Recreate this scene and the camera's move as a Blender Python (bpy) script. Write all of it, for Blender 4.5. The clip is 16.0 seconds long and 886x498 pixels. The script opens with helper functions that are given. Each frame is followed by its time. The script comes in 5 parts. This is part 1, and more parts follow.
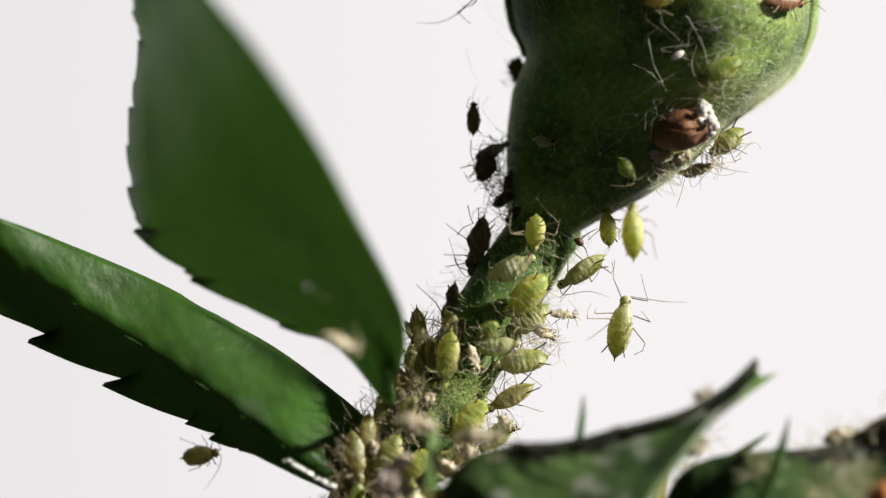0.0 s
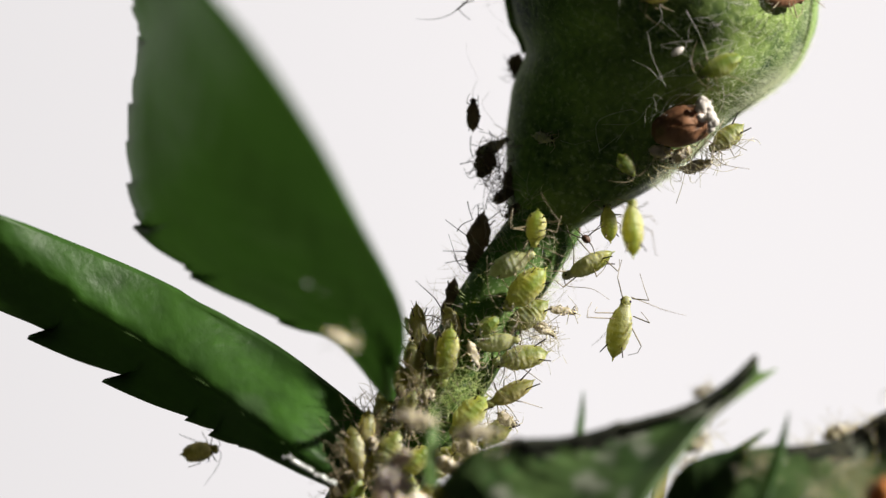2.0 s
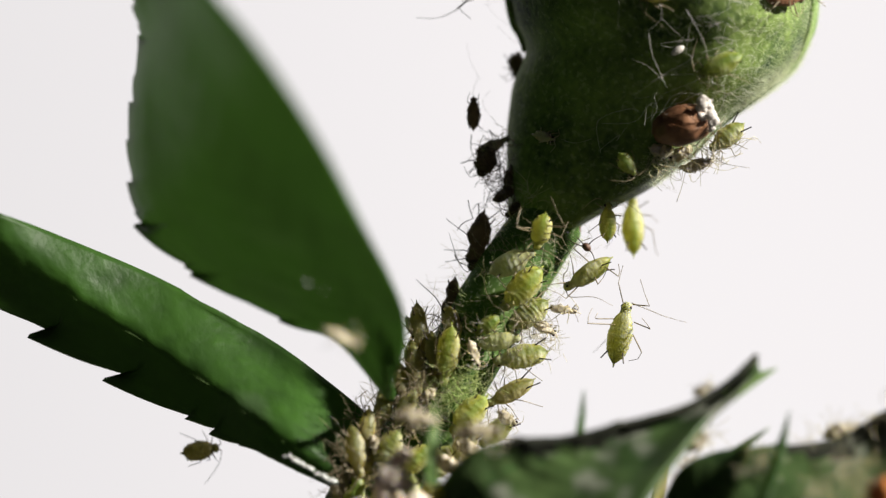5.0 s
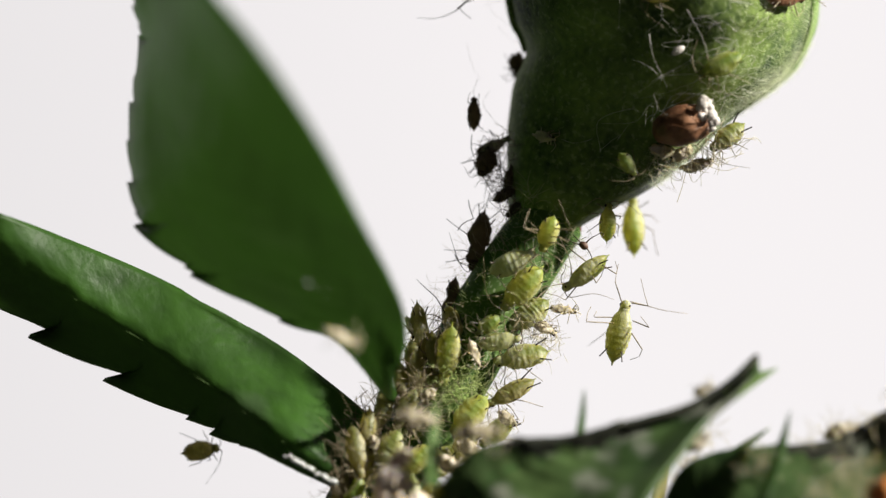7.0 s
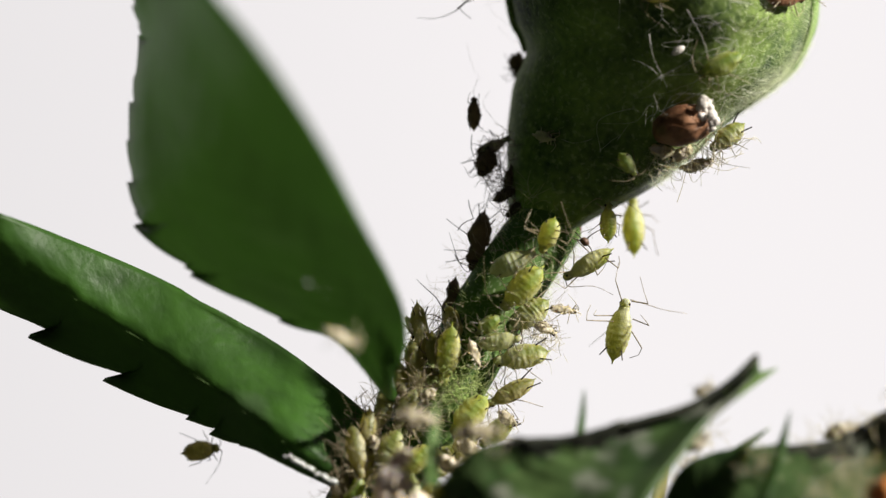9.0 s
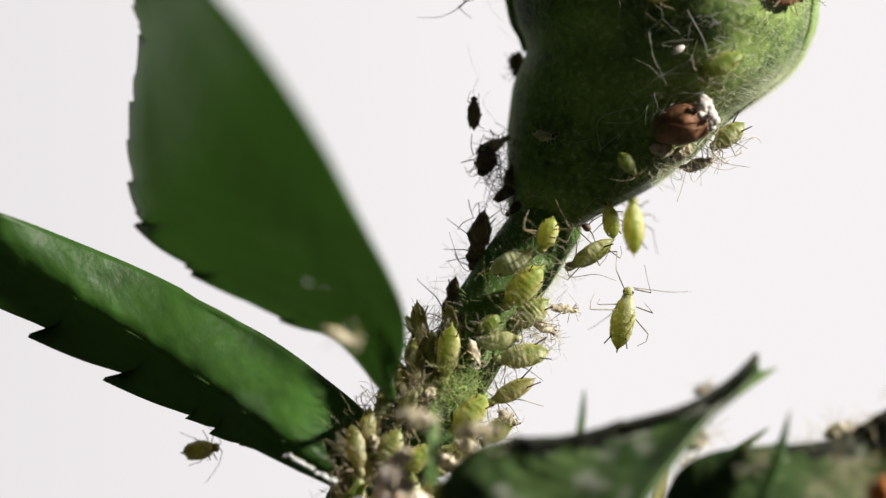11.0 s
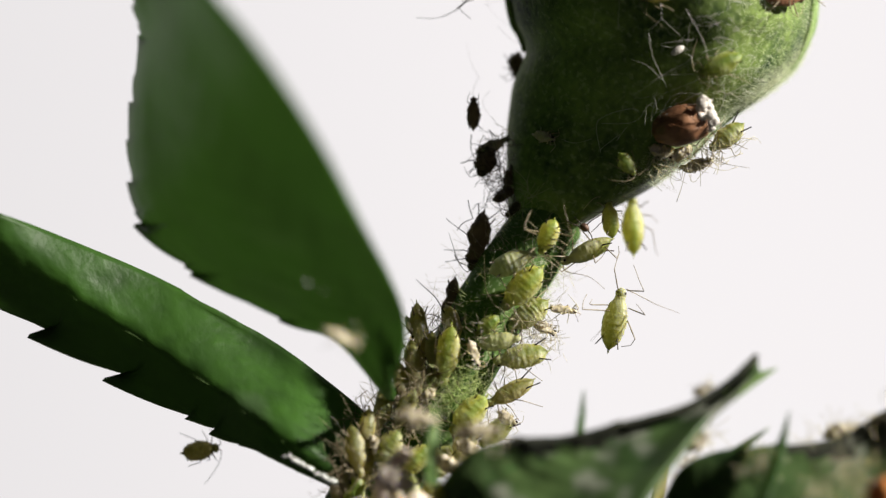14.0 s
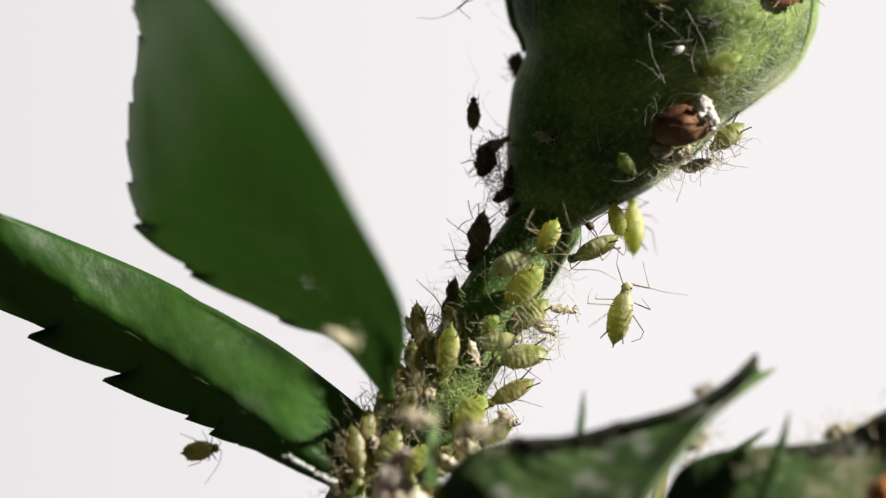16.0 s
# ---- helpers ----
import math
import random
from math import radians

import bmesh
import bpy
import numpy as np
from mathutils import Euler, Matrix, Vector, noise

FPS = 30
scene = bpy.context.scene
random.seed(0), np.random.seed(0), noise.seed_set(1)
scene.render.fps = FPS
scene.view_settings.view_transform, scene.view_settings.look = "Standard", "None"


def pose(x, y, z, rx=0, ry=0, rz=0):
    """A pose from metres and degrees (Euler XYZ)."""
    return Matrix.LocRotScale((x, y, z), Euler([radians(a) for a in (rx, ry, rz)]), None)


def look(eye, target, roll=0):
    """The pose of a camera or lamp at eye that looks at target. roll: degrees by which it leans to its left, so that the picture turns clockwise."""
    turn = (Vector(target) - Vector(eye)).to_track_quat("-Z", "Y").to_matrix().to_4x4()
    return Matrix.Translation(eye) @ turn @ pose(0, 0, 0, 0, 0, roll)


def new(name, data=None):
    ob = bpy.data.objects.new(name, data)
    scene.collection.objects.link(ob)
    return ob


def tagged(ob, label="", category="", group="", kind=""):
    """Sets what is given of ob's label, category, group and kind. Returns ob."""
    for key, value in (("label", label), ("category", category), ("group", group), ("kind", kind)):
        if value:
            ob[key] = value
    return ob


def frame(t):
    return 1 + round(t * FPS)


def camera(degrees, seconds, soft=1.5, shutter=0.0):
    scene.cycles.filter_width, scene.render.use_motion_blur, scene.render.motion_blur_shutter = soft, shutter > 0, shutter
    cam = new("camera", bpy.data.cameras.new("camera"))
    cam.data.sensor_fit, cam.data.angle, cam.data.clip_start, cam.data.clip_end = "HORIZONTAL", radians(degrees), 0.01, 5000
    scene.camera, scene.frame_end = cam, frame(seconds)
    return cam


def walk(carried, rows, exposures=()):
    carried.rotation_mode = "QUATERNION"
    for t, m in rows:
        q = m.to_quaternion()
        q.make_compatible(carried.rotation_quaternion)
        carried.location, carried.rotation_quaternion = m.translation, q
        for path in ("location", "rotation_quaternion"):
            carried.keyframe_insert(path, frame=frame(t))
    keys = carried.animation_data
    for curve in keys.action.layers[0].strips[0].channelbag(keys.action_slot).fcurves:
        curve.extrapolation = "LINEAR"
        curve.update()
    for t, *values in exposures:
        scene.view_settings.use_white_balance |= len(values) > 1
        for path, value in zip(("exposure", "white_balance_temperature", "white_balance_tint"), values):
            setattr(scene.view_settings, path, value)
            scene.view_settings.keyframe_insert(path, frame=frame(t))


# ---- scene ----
import itertools

# A macro view of aphids on a rose shoot. Lengths below are in millimetres and become metres in part() and empty().
MM = 0.001

# ---- camera ----
cam = camera(14.0, 16.0, soft=1.35)
cam.data.dof.use_dof = True
cam.data.dof.focus_distance = 0.1464
cam.data.dof.aperture_fstop = 19.5
walk(cam, [(0, pose(0, -0.147, 0, 90.0763, 0, -0.0090)), (0.5, pose(0, -0.147, 0, 90.0592, 0, -0.0090)), (1, pose(0, -0.147, 0, 90.0431, 0, -0.0090)), (1.5, pose(0, -0.147, 0, 90.0251, 0, -0.0117)), (2, pose(0, -0.147, 0, 90.0162, 0, -0.0135)), (2.5, pose(0, -0.147, 0, 90.0135, 0, -0.0135)), (3, pose(0, -0.147, 0, 90.0072, 0, -0.0135)), (3.5, pose(0, -0.147, 0, 90.0018, 0, -0.0117)), (4, pose(0, -0.147, 0, 89.9973, 0, -0.0108)), (6.5, pose(0, -0.147, 0, 90.0000, 0, 0.0000)), (9, pose(0, -0.147, 0, 90.0000, 0, 0.0000)), (11.5, pose(0, -0.147, 0, 89.9883, 0, 0.0000)), (13.5, pose(0, -0.147, 0, 89.9892, 0, 0.0000)), (14, pose(0, -0.147, 0, 89.9982, 0, -0.0072)), (16, pose(0, -0.147, 0, 90.0000, 0, -0.0072))])

# ---- light ----
world = bpy.data.worlds.new("dim_room")
scene.world = world
world.use_nodes = True
world.node_tree.nodes["Background"].inputs[0].default_value = (0.95, 0.76, 1.15, 1)
world.node_tree.nodes["Background"].inputs[1].default_value = 0.021

sun_data = bpy.data.lights.new("sun", "SUN")
sun_data.energy = 14.0
sun_data.angle = radians(4.5)
sun_data.color = (1.0, 0.95, 0.86)
sun = new("sun", sun_data)
sun.matrix_world = look((0.84, -0.14, 0.52), (0, 0, 0))


# ---- materials ----
def links(mat):
    nt = mat.node_tree
    return nt.nodes, nt.links


def mottled(name, dark, light, rough=0.5, scale=400.0, bump=0.3, translucent=0.0, glow=None, detail=6.0, spec=0.4,
            stripes=0.0, stripe_colour=(0.6, 0.62, 0.45), fine=5.0, bump_mm=0.05, coat=0.0, fore=None, flesh=0.0, specks=0.0, speck_colour=(0.6, 0.66, 0.45), speck_scale=6000, gut=None, sheen=0.0, glow_mix=0.6, rim=None):
    """A surface that varies between two colours at two scales, with fine relief; translucent lets light through."""
    mat = bpy.data.materials.new(name)
    mat.use_nodes = True
    n, l = links(mat)
    bsdf = n["Principled BSDF"]
    out = n["Material Output"]
    co = n.new("ShaderNodeTexCoord")
    big = n.new("ShaderNodeTexNoise")
    big.inputs["Scale"].default_value = scale
    big.inputs["Detail"].default_value = detail
    small = n.new("ShaderNodeTexNoise")
    small.inputs["Scale"].default_value = scale * fine
    small.inputs["Detail"].default_value = 3
    l.new(co.outputs["Object"], big.inputs["Vector"])
    l.new(co.outputs["Object"], small.inputs["Vector"])
    add = n.new("ShaderNodeMath")
    add.operation = "MULTIPLY_ADD"
    l.new(small.outputs["Fac"], add.inputs[0])
    add.inputs[1].default_value = 0.45
    l.new(big.outputs["Fac"], add.inputs[2])
    ramp = n.new("ShaderNodeValToRGB")
    ramp.color_ramp.elements[0].position, ramp.color_ramp.elements[1].position = 0.5, 0.95
    ramp.color_ramp.elements[0].color = (*dark, 1)
    ramp.color_ramp.elements[1].color = (*light, 1)
    l.new(add.outputs[0], ramp.inputs["Fac"])
    colour = ramp.outputs["Color"]
    if stripes:
        wave = n.new("ShaderNodeTexWave")
        wave.wave_type, wave.bands_direction = "BANDS", "X"
        wave.inputs["Scale"].default_value = 2.7
        wave.inputs["Distortion"].default_value = 3.0
        wave.inputs["Detail"].default_value = 2
        wave.inputs["Detail Scale"].default_value = 1.6
        l.new(co.outputs["Generated"], wave.inputs["Vector"])
        cut = n.new("ShaderNodeMapRange")
        cut.inputs["From Min"].default_value, cut.inputs["From Max"].default_value = 0.42, 0.62
        cut.inputs["To Max"].default_value = stripes
        l.new(wave.outputs["Fac"], cut.inputs["Value"])
        axes = n.new("ShaderNodeSeparateXYZ")
        l.new(co.outputs["Generated"], axes.inputs[0])
        reach = [cut.outputs["Result"]]
        for axis, middle, near, far in (("X", 0.46, 0.24, 0.42), ("Y", 0.52, 0.2, 0.36)):
            away = n.new("ShaderNodeMath")
            away.operation = "SUBTRACT"
            l.new(axes.outputs[axis], away.inputs[0])
            away.inputs[1].default_value = middle
            size = n.new("ShaderNodeMath")
            size.operation = "ABSOLUTE"
            l.new(away.outputs[0], size.inputs[0])
            fade = n.new("ShaderNodeMapRange")
            fade.inputs["From Min"].default_value, fade.inputs["From Max"].default_value = near, far
            fade.inputs["To Min"].default_value, fade.inputs["To Max"].default_value = 1.0, 0.0
            l.new(size.outputs[0], fade.inputs["Value"])
            reach.append(fade.outputs["Result"])
        patch = n.new("ShaderNodeMapRange")
        patch.inputs["From Min"].default_value, patch.inputs["From Max"].default_value = 0.38, 0.55
        l.new(big.outputs["Fac"], patch.inputs["Value"])
        reach.append(patch.outputs["Result"])
        amount = reach[0]
        for factor in reach[1:]:
            both = n.new("ShaderNodeMath")
            both.operation = "MULTIPLY"
            l.new(amount, both.inputs[0])
            l.new(factor, both.inputs[1])
            amount = both.outputs[0]
        mix = n.new("ShaderNodeMix")
        mix.data_type = "RGBA"
        l.new(amount, mix.inputs["Factor"])
        l.new(colour, mix.inputs["A"])
        mix.inputs["B"].default_value = (*stripe_colour, 1)
        colour = mix.outputs["Result"]
    # pale flecks: dust or down on most materials, painted sheen on leaf_green
    if specks:
        dust_sheen = n.new("ShaderNodeTexNoise")
        dust_sheen.inputs["Scale"].default_value = speck_scale
        dust_sheen.inputs["Detail"].default_value = 2
        l.new(co.outputs["Object"], dust_sheen.inputs["Vector"])
        keep = n.new("ShaderNodeMapRange")
        keep.inputs["From Min"].default_value, keep.inputs["From Max"].default_value = 0.56, 0.68
        keep.inputs["To Max"].default_value = specks
        l.new(dust_sheen.outputs["Fac"], keep.inputs["Value"])
        flecked = n.new("ShaderNodeMix")
        flecked.data_type = "RGBA"
        l.new(keep.outputs["Result"], flecked.inputs["Factor"])
        l.new(colour, flecked.inputs["A"])
        flecked.inputs["B"].default_value = (*speck_colour, 1)
        colour = flecked.outputs["Result"]
    if fore or gut or rim:
        parts = n.new("ShaderNodeSeparateXYZ")
        l.new(co.outputs["Generated"], parts.inputs[0])
    if gut:
        off = n.new("ShaderNodeMath")
        off.operation = "MULTIPLY_ADD"
        l.new(small.outputs["Fac"], off.inputs[0])
        off.inputs[1].default_value, off.inputs[2].default_value = 0.3, -0.65
        shift = n.new("ShaderNodeMath")
        shift.operation = "ADD"
        l.new(parts.outputs["Y"], shift.inputs[0])
        l.new(off.outputs[0], shift.inputs[1])
        wide = n.new("ShaderNodeMath")
        wide.operation = "ABSOLUTE"
        l.new(shift.outputs[0], wide.inputs[0])
        line = n.new("ShaderNodeMapRange")
        line.inputs["From Min"].default_value, line.inputs["From Max"].default_value = 0.07, 0.25
        line.inputs["To Min"].default_value, line.inputs["To Max"].default_value = 0.78, 0.0
        l.new(wide.outputs[0], line.inputs["Value"])
        core = n.new("ShaderNodeMix")
        core.data_type = "RGBA"
        l.new(line.outputs["Result"], core.inputs["Factor"])
        l.new(colour, core.inputs["A"])
        core.inputs["B"].default_value = (*gut, 1)
        colour = core.outputs["Result"]
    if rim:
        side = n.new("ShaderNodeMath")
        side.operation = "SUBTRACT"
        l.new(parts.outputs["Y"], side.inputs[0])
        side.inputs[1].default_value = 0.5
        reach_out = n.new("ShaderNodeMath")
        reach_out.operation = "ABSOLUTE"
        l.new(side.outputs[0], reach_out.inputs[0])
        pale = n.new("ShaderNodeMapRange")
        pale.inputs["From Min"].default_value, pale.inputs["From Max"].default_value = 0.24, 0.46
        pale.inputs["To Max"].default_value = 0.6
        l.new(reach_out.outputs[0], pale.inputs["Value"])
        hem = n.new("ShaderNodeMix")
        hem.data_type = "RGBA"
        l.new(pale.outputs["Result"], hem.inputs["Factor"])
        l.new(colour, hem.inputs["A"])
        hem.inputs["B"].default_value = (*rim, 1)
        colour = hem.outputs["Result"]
    if fore:
        blendx = n.new("ShaderNodeMath")
        blendx.operation = "MULTIPLY_ADD"
        l.new(big.outputs["Fac"], blendx.inputs[0])
        blendx.inputs[1].default_value = 0.5
        l.new(parts.outputs["X"], blendx.inputs[2])
        part_way = n.new("ShaderNodeMapRange")
        part_way.inputs["From Min"].default_value, part_way.inputs["From Max"].default_value = 0.7, 1.15
        part_way.inputs["To Max"].default_value = 0.85
        l.new(blendx.outputs[0], part_way.inputs["Value"])
        tone = n.new("ShaderNodeMix")
        tone.data_type = "RGBA"
        l.new(part_way.outputs["Result"], tone.inputs["Factor"])
        l.new(colour, tone.inputs["A"])
        tone.inputs["B"].default_value = (*fore, 1)
        colour = tone.outputs["Result"]
    l.new(colour, bsdf.inputs["Base Color"])
    bsdf.inputs["Roughness"].default_value = rough
    bsdf.inputs["Specular IOR Level"].default_value = spec
    bsdf.inputs["Coat Weight"].default_value = coat
    bsdf.inputs["Coat Roughness"].default_value = 0.24
    bsdf.inputs["Sheen Weight"].default_value = sheen
    bsdf.inputs["Sheen Roughness"].default_value = 0.35
    bsdf.inputs["Subsurface Weight"].default_value = flesh
    bsdf.inputs["Subsurface Radius"].default_value = (1.0, 0.85, 0.25)
    bsdf.inputs["Subsurface Scale"].default_value = 0.16 * MM
    rel = n.new("ShaderNodeBump")
    rel.inputs["Strength"].default_value = bump
    rel.inputs["Distance"].default_value = bump_mm * MM
    l.new(add.outputs[0], rel.inputs["Height"])
    l.new(rel.outputs["Normal"], bsdf.inputs["Normal"])
    l.new(rel.outputs["Normal"], bsdf.inputs["Coat Normal"])
    if translucent:
        trans = n.new("ShaderNodeBsdfTranslucent")
        if glow:
            tint = n.new("ShaderNodeMix")
            tint.data_type, tint.blend_type = "RGBA", "MIX"
            tint.inputs["Factor"].default_value = glow_mix
            l.new(colour, tint.inputs["A"])
            tint.inputs["B"].default_value = (*glow, 1)
            l.new(tint.outputs["Result"], trans.inputs["Color"])
        else:
            l.new(colour, trans.inputs["Color"])
        blend = n.new("ShaderNodeMixShader")
        blend.inputs["Fac"].default_value = translucent
        l.new(bsdf.outputs["BSDF"], blend.inputs[1])
        l.new(trans.outputs["BSDF"], blend.inputs[2])
        l.new(blend.outputs["Shader"], out.inputs["Surface"])
    return mat


def backdrop_paper():
    """A self-glowing white sheet, greyed a little towards one side as light fall-off."""
    mat = bpy.data.materials.new("glowing_white_sheet")
    mat.use_nodes = True
    n, l = links(mat)
    n.remove(n["Principled BSDF"])
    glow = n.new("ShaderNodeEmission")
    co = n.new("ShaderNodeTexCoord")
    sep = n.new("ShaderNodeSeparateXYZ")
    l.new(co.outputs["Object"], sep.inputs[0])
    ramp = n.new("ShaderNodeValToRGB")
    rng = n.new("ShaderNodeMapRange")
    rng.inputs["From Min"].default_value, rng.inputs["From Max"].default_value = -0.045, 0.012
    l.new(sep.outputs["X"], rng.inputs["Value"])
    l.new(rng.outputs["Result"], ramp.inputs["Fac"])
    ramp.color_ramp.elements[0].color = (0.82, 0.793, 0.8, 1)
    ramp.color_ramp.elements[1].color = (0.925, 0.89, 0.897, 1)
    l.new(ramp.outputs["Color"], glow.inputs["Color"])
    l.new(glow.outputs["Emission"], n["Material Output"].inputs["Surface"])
    return mat


# the large grey-green flecks are glossy sheen painted into the leaf colour
M_LEAF = mottled("leaf_green", (0.016, 0.038, 0.009), (0.033, 0.087, 0.012), rough=0.45, scale=260, translucent=0.42, glow=(0.42, 0.62, 0.26), glow_mix=0.38, bump=0.8, bump_mm=0.2, spec=0.1, specks=0.26, speck_colour=(0.1, 0.135, 0.085), speck_scale=230)
M_LEAF_PALE = mottled("leaf_dusty_green", (0.01, 0.03, 0.009), (0.095, 0.155, 0.05), rough=0.45, scale=230, translucent=0.3, glow=(0.2, 0.36, 0.1), glow_mix=0.3, bump=0.9, bump_mm=0.2, fine=3, spec=0.3, specks=0.5, speck_colour=(0.34, 0.34, 0.3), speck_scale=520)
# leaf margin turned from the sun: its shade is put into this colour
M_EDGE_SHADE = mottled("edge_shade", (0.008, 0.011, 0.007), (0.04, 0.042, 0.028), rough=0.7, scale=900, bump=0.6, spec=0.2)
M_RIB = mottled("leaf_rib", (0.03, 0.09, 0.022), (0.06, 0.15, 0.04), rough=0.5, scale=300, translucent=0.4, glow=(0.2, 0.45, 0.14), spec=0.15)
M_BUD = mottled("bud_green", (0.016, 0.037, 0.014), (0.225, 0.31, 0.078), sheen=0.08, rough=0.6, scale=240, bump=0.6, bump_mm=0.08, fine=14, spec=0.1, specks=0.16, speck_scale=5000, speck_colour=(0.7, 0.75, 0.5))
M_SEPAL = mottled("sepal_green", (0.09, 0.17, 0.035), (0.24, 0.33, 0.11), rough=0.6, spec=0.14, scale=300, bump=0.5, translucent=0.15, glow=(0.1, 0.3, 0.02), specks=0.5)
M_STEM = mottled("stem_green", (0.035, 0.085, 0.018), (0.11, 0.18, 0.045), rough=0.65, spec=0.12, scale=350, bump=0.5, translucent=0.12, glow=(0.15, 0.35, 0.03), specks=0.35)
M_SCAR = mottled("brown_scar", (0.10, 0.035, 0.02), (0.22, 0.09, 0.045), rough=0.7, scale=700, bump=0.8)
M_HAIR = mottled("pale_plant_hair", (0.45, 0.58, 0.18), (0.72, 0.8, 0.4), rough=0.4, scale=900, translucent=0.4, bump=0.0)
M_DOWN = mottled("pale_bud_down", (0.6, 0.68, 0.42), (0.92, 0.94, 0.8), rough=0.35, scale=600, translucent=0.5, bump=0.0, spec=0.6)
M_SILK = mottled("silk", (0.5, 0.49, 0.45), (0.8, 0.78, 0.74), rough=0.3, scale=900, translucent=0.3, bump=0.0, spec=0.6)
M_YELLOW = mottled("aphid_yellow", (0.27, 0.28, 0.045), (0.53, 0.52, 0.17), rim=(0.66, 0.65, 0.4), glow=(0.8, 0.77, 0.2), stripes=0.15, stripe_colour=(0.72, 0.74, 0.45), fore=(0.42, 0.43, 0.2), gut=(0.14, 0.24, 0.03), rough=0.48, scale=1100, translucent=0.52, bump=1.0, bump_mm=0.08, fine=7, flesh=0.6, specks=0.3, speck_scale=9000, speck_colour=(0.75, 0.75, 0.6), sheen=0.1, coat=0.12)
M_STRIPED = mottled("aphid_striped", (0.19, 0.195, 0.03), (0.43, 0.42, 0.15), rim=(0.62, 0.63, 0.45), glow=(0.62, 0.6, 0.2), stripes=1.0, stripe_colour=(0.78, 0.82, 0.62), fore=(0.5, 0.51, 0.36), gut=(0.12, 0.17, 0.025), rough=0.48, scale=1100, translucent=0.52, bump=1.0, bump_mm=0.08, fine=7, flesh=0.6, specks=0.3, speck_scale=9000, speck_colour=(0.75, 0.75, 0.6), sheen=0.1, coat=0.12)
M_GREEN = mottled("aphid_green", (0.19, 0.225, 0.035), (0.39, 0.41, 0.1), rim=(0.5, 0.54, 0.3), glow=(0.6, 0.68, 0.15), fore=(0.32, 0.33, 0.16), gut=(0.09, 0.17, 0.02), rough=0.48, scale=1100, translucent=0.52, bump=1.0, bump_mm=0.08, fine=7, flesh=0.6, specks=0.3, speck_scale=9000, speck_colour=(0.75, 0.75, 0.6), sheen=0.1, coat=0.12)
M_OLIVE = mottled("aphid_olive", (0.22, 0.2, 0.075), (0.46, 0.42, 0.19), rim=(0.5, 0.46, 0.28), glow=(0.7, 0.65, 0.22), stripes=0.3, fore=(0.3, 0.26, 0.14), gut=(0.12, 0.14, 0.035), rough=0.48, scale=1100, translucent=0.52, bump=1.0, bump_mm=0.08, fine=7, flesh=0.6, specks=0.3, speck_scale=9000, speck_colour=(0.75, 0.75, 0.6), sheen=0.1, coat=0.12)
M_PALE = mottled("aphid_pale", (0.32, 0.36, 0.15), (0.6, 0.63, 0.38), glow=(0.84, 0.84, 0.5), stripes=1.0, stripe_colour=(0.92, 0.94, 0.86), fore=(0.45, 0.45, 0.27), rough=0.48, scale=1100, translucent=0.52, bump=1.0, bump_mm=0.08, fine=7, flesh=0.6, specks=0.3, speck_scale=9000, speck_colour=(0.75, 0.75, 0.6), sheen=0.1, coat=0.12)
# brown of the hanging aphids; beside the bud it paints in the bud's shade
M_DARK = mottled("aphid_dark", (0.04, 0.03, 0.02), (0.16, 0.12, 0.078), rough=0.45, spec=0.3, scale=900, bump=0.8, bump_mm=0.08, translucent=0.6, glow=(0.4, 0.35, 0.23))
M_SKIN = mottled("shed_skin", (0.36, 0.31, 0.21), (0.64, 0.58, 0.44), rough=0.5, scale=1200, translucent=0.35, bump=0.6, bump_mm=0.06, flesh=0.3)
# lit copy of the shed skin: sunlight is put into the paler colour
M_SKIN_LIT = mottled("shed_skin_lit", (0.58, 0.49, 0.41), (0.88, 0.8, 0.71), rough=0.6, scale=1200, translucent=0.3, bump=0.6, bump_mm=0.06, flesh=0.3)
M_MUMMY = mottled("mummy_brown", (0.1, 0.042, 0.02), (0.27, 0.135, 0.07), rough=0.45, scale=800, bump=0.7, bump_mm=0.08, translucent=0.12, glow=(0.45, 0.18, 0.05))
M_REMNANT = mottled("remnant_brown", (0.04, 0.02, 0.012), (0.12, 0.06, 0.035), rough=0.55, scale=2500, bump=0.4)
M_FLUFF = mottled("white_wax", (0.46, 0.42, 0.39), (0.68, 0.64, 0.6), rough=0.8, scale=1500, bump=0.8, bump_mm=0.08, translucent=0.2)
M_LEG = mottled("leg_tan", (0.15, 0.115, 0.065), (0.38, 0.32, 0.21), rough=0.35, scale=1200, translucent=0.4, bump=0.0)
M_LEG_DARK = mottled("leg_dark", (0.02, 0.014, 0.009), (0.09, 0.06, 0.035), rough=0.45, scale=1200, bump=0.0)
M_EYE = mottled("eye", (0.01, 0.004, 0.003), (0.03, 0.012, 0.008), rough=0.2, scale=2000, bump=0.0)
M_ORANGE = mottled("orange_brown", (0.28, 0.09, 0.02), (0.55, 0.22, 0.05), rough=0.4, scale=500, translucent=0.2, bump=0.4)
# near-white base and low transmission paint in the sparkle of the drops
M_DROP = mottled("honeydew", (0.86, 0.9, 0.86), (0.95, 0.96, 0.94), rough=0.08, scale=900, bump=0.0, spec=1.0)
M_DROP.node_tree.nodes["Principled BSDF"].inputs["Transmission Weight"].default_value = 0.35
M_FLOOR = mottled("grey_board", (0.006, 0.006, 0.006), (0.011, 0.011, 0.011), rough=0.8, scale=30, bump=0.2)


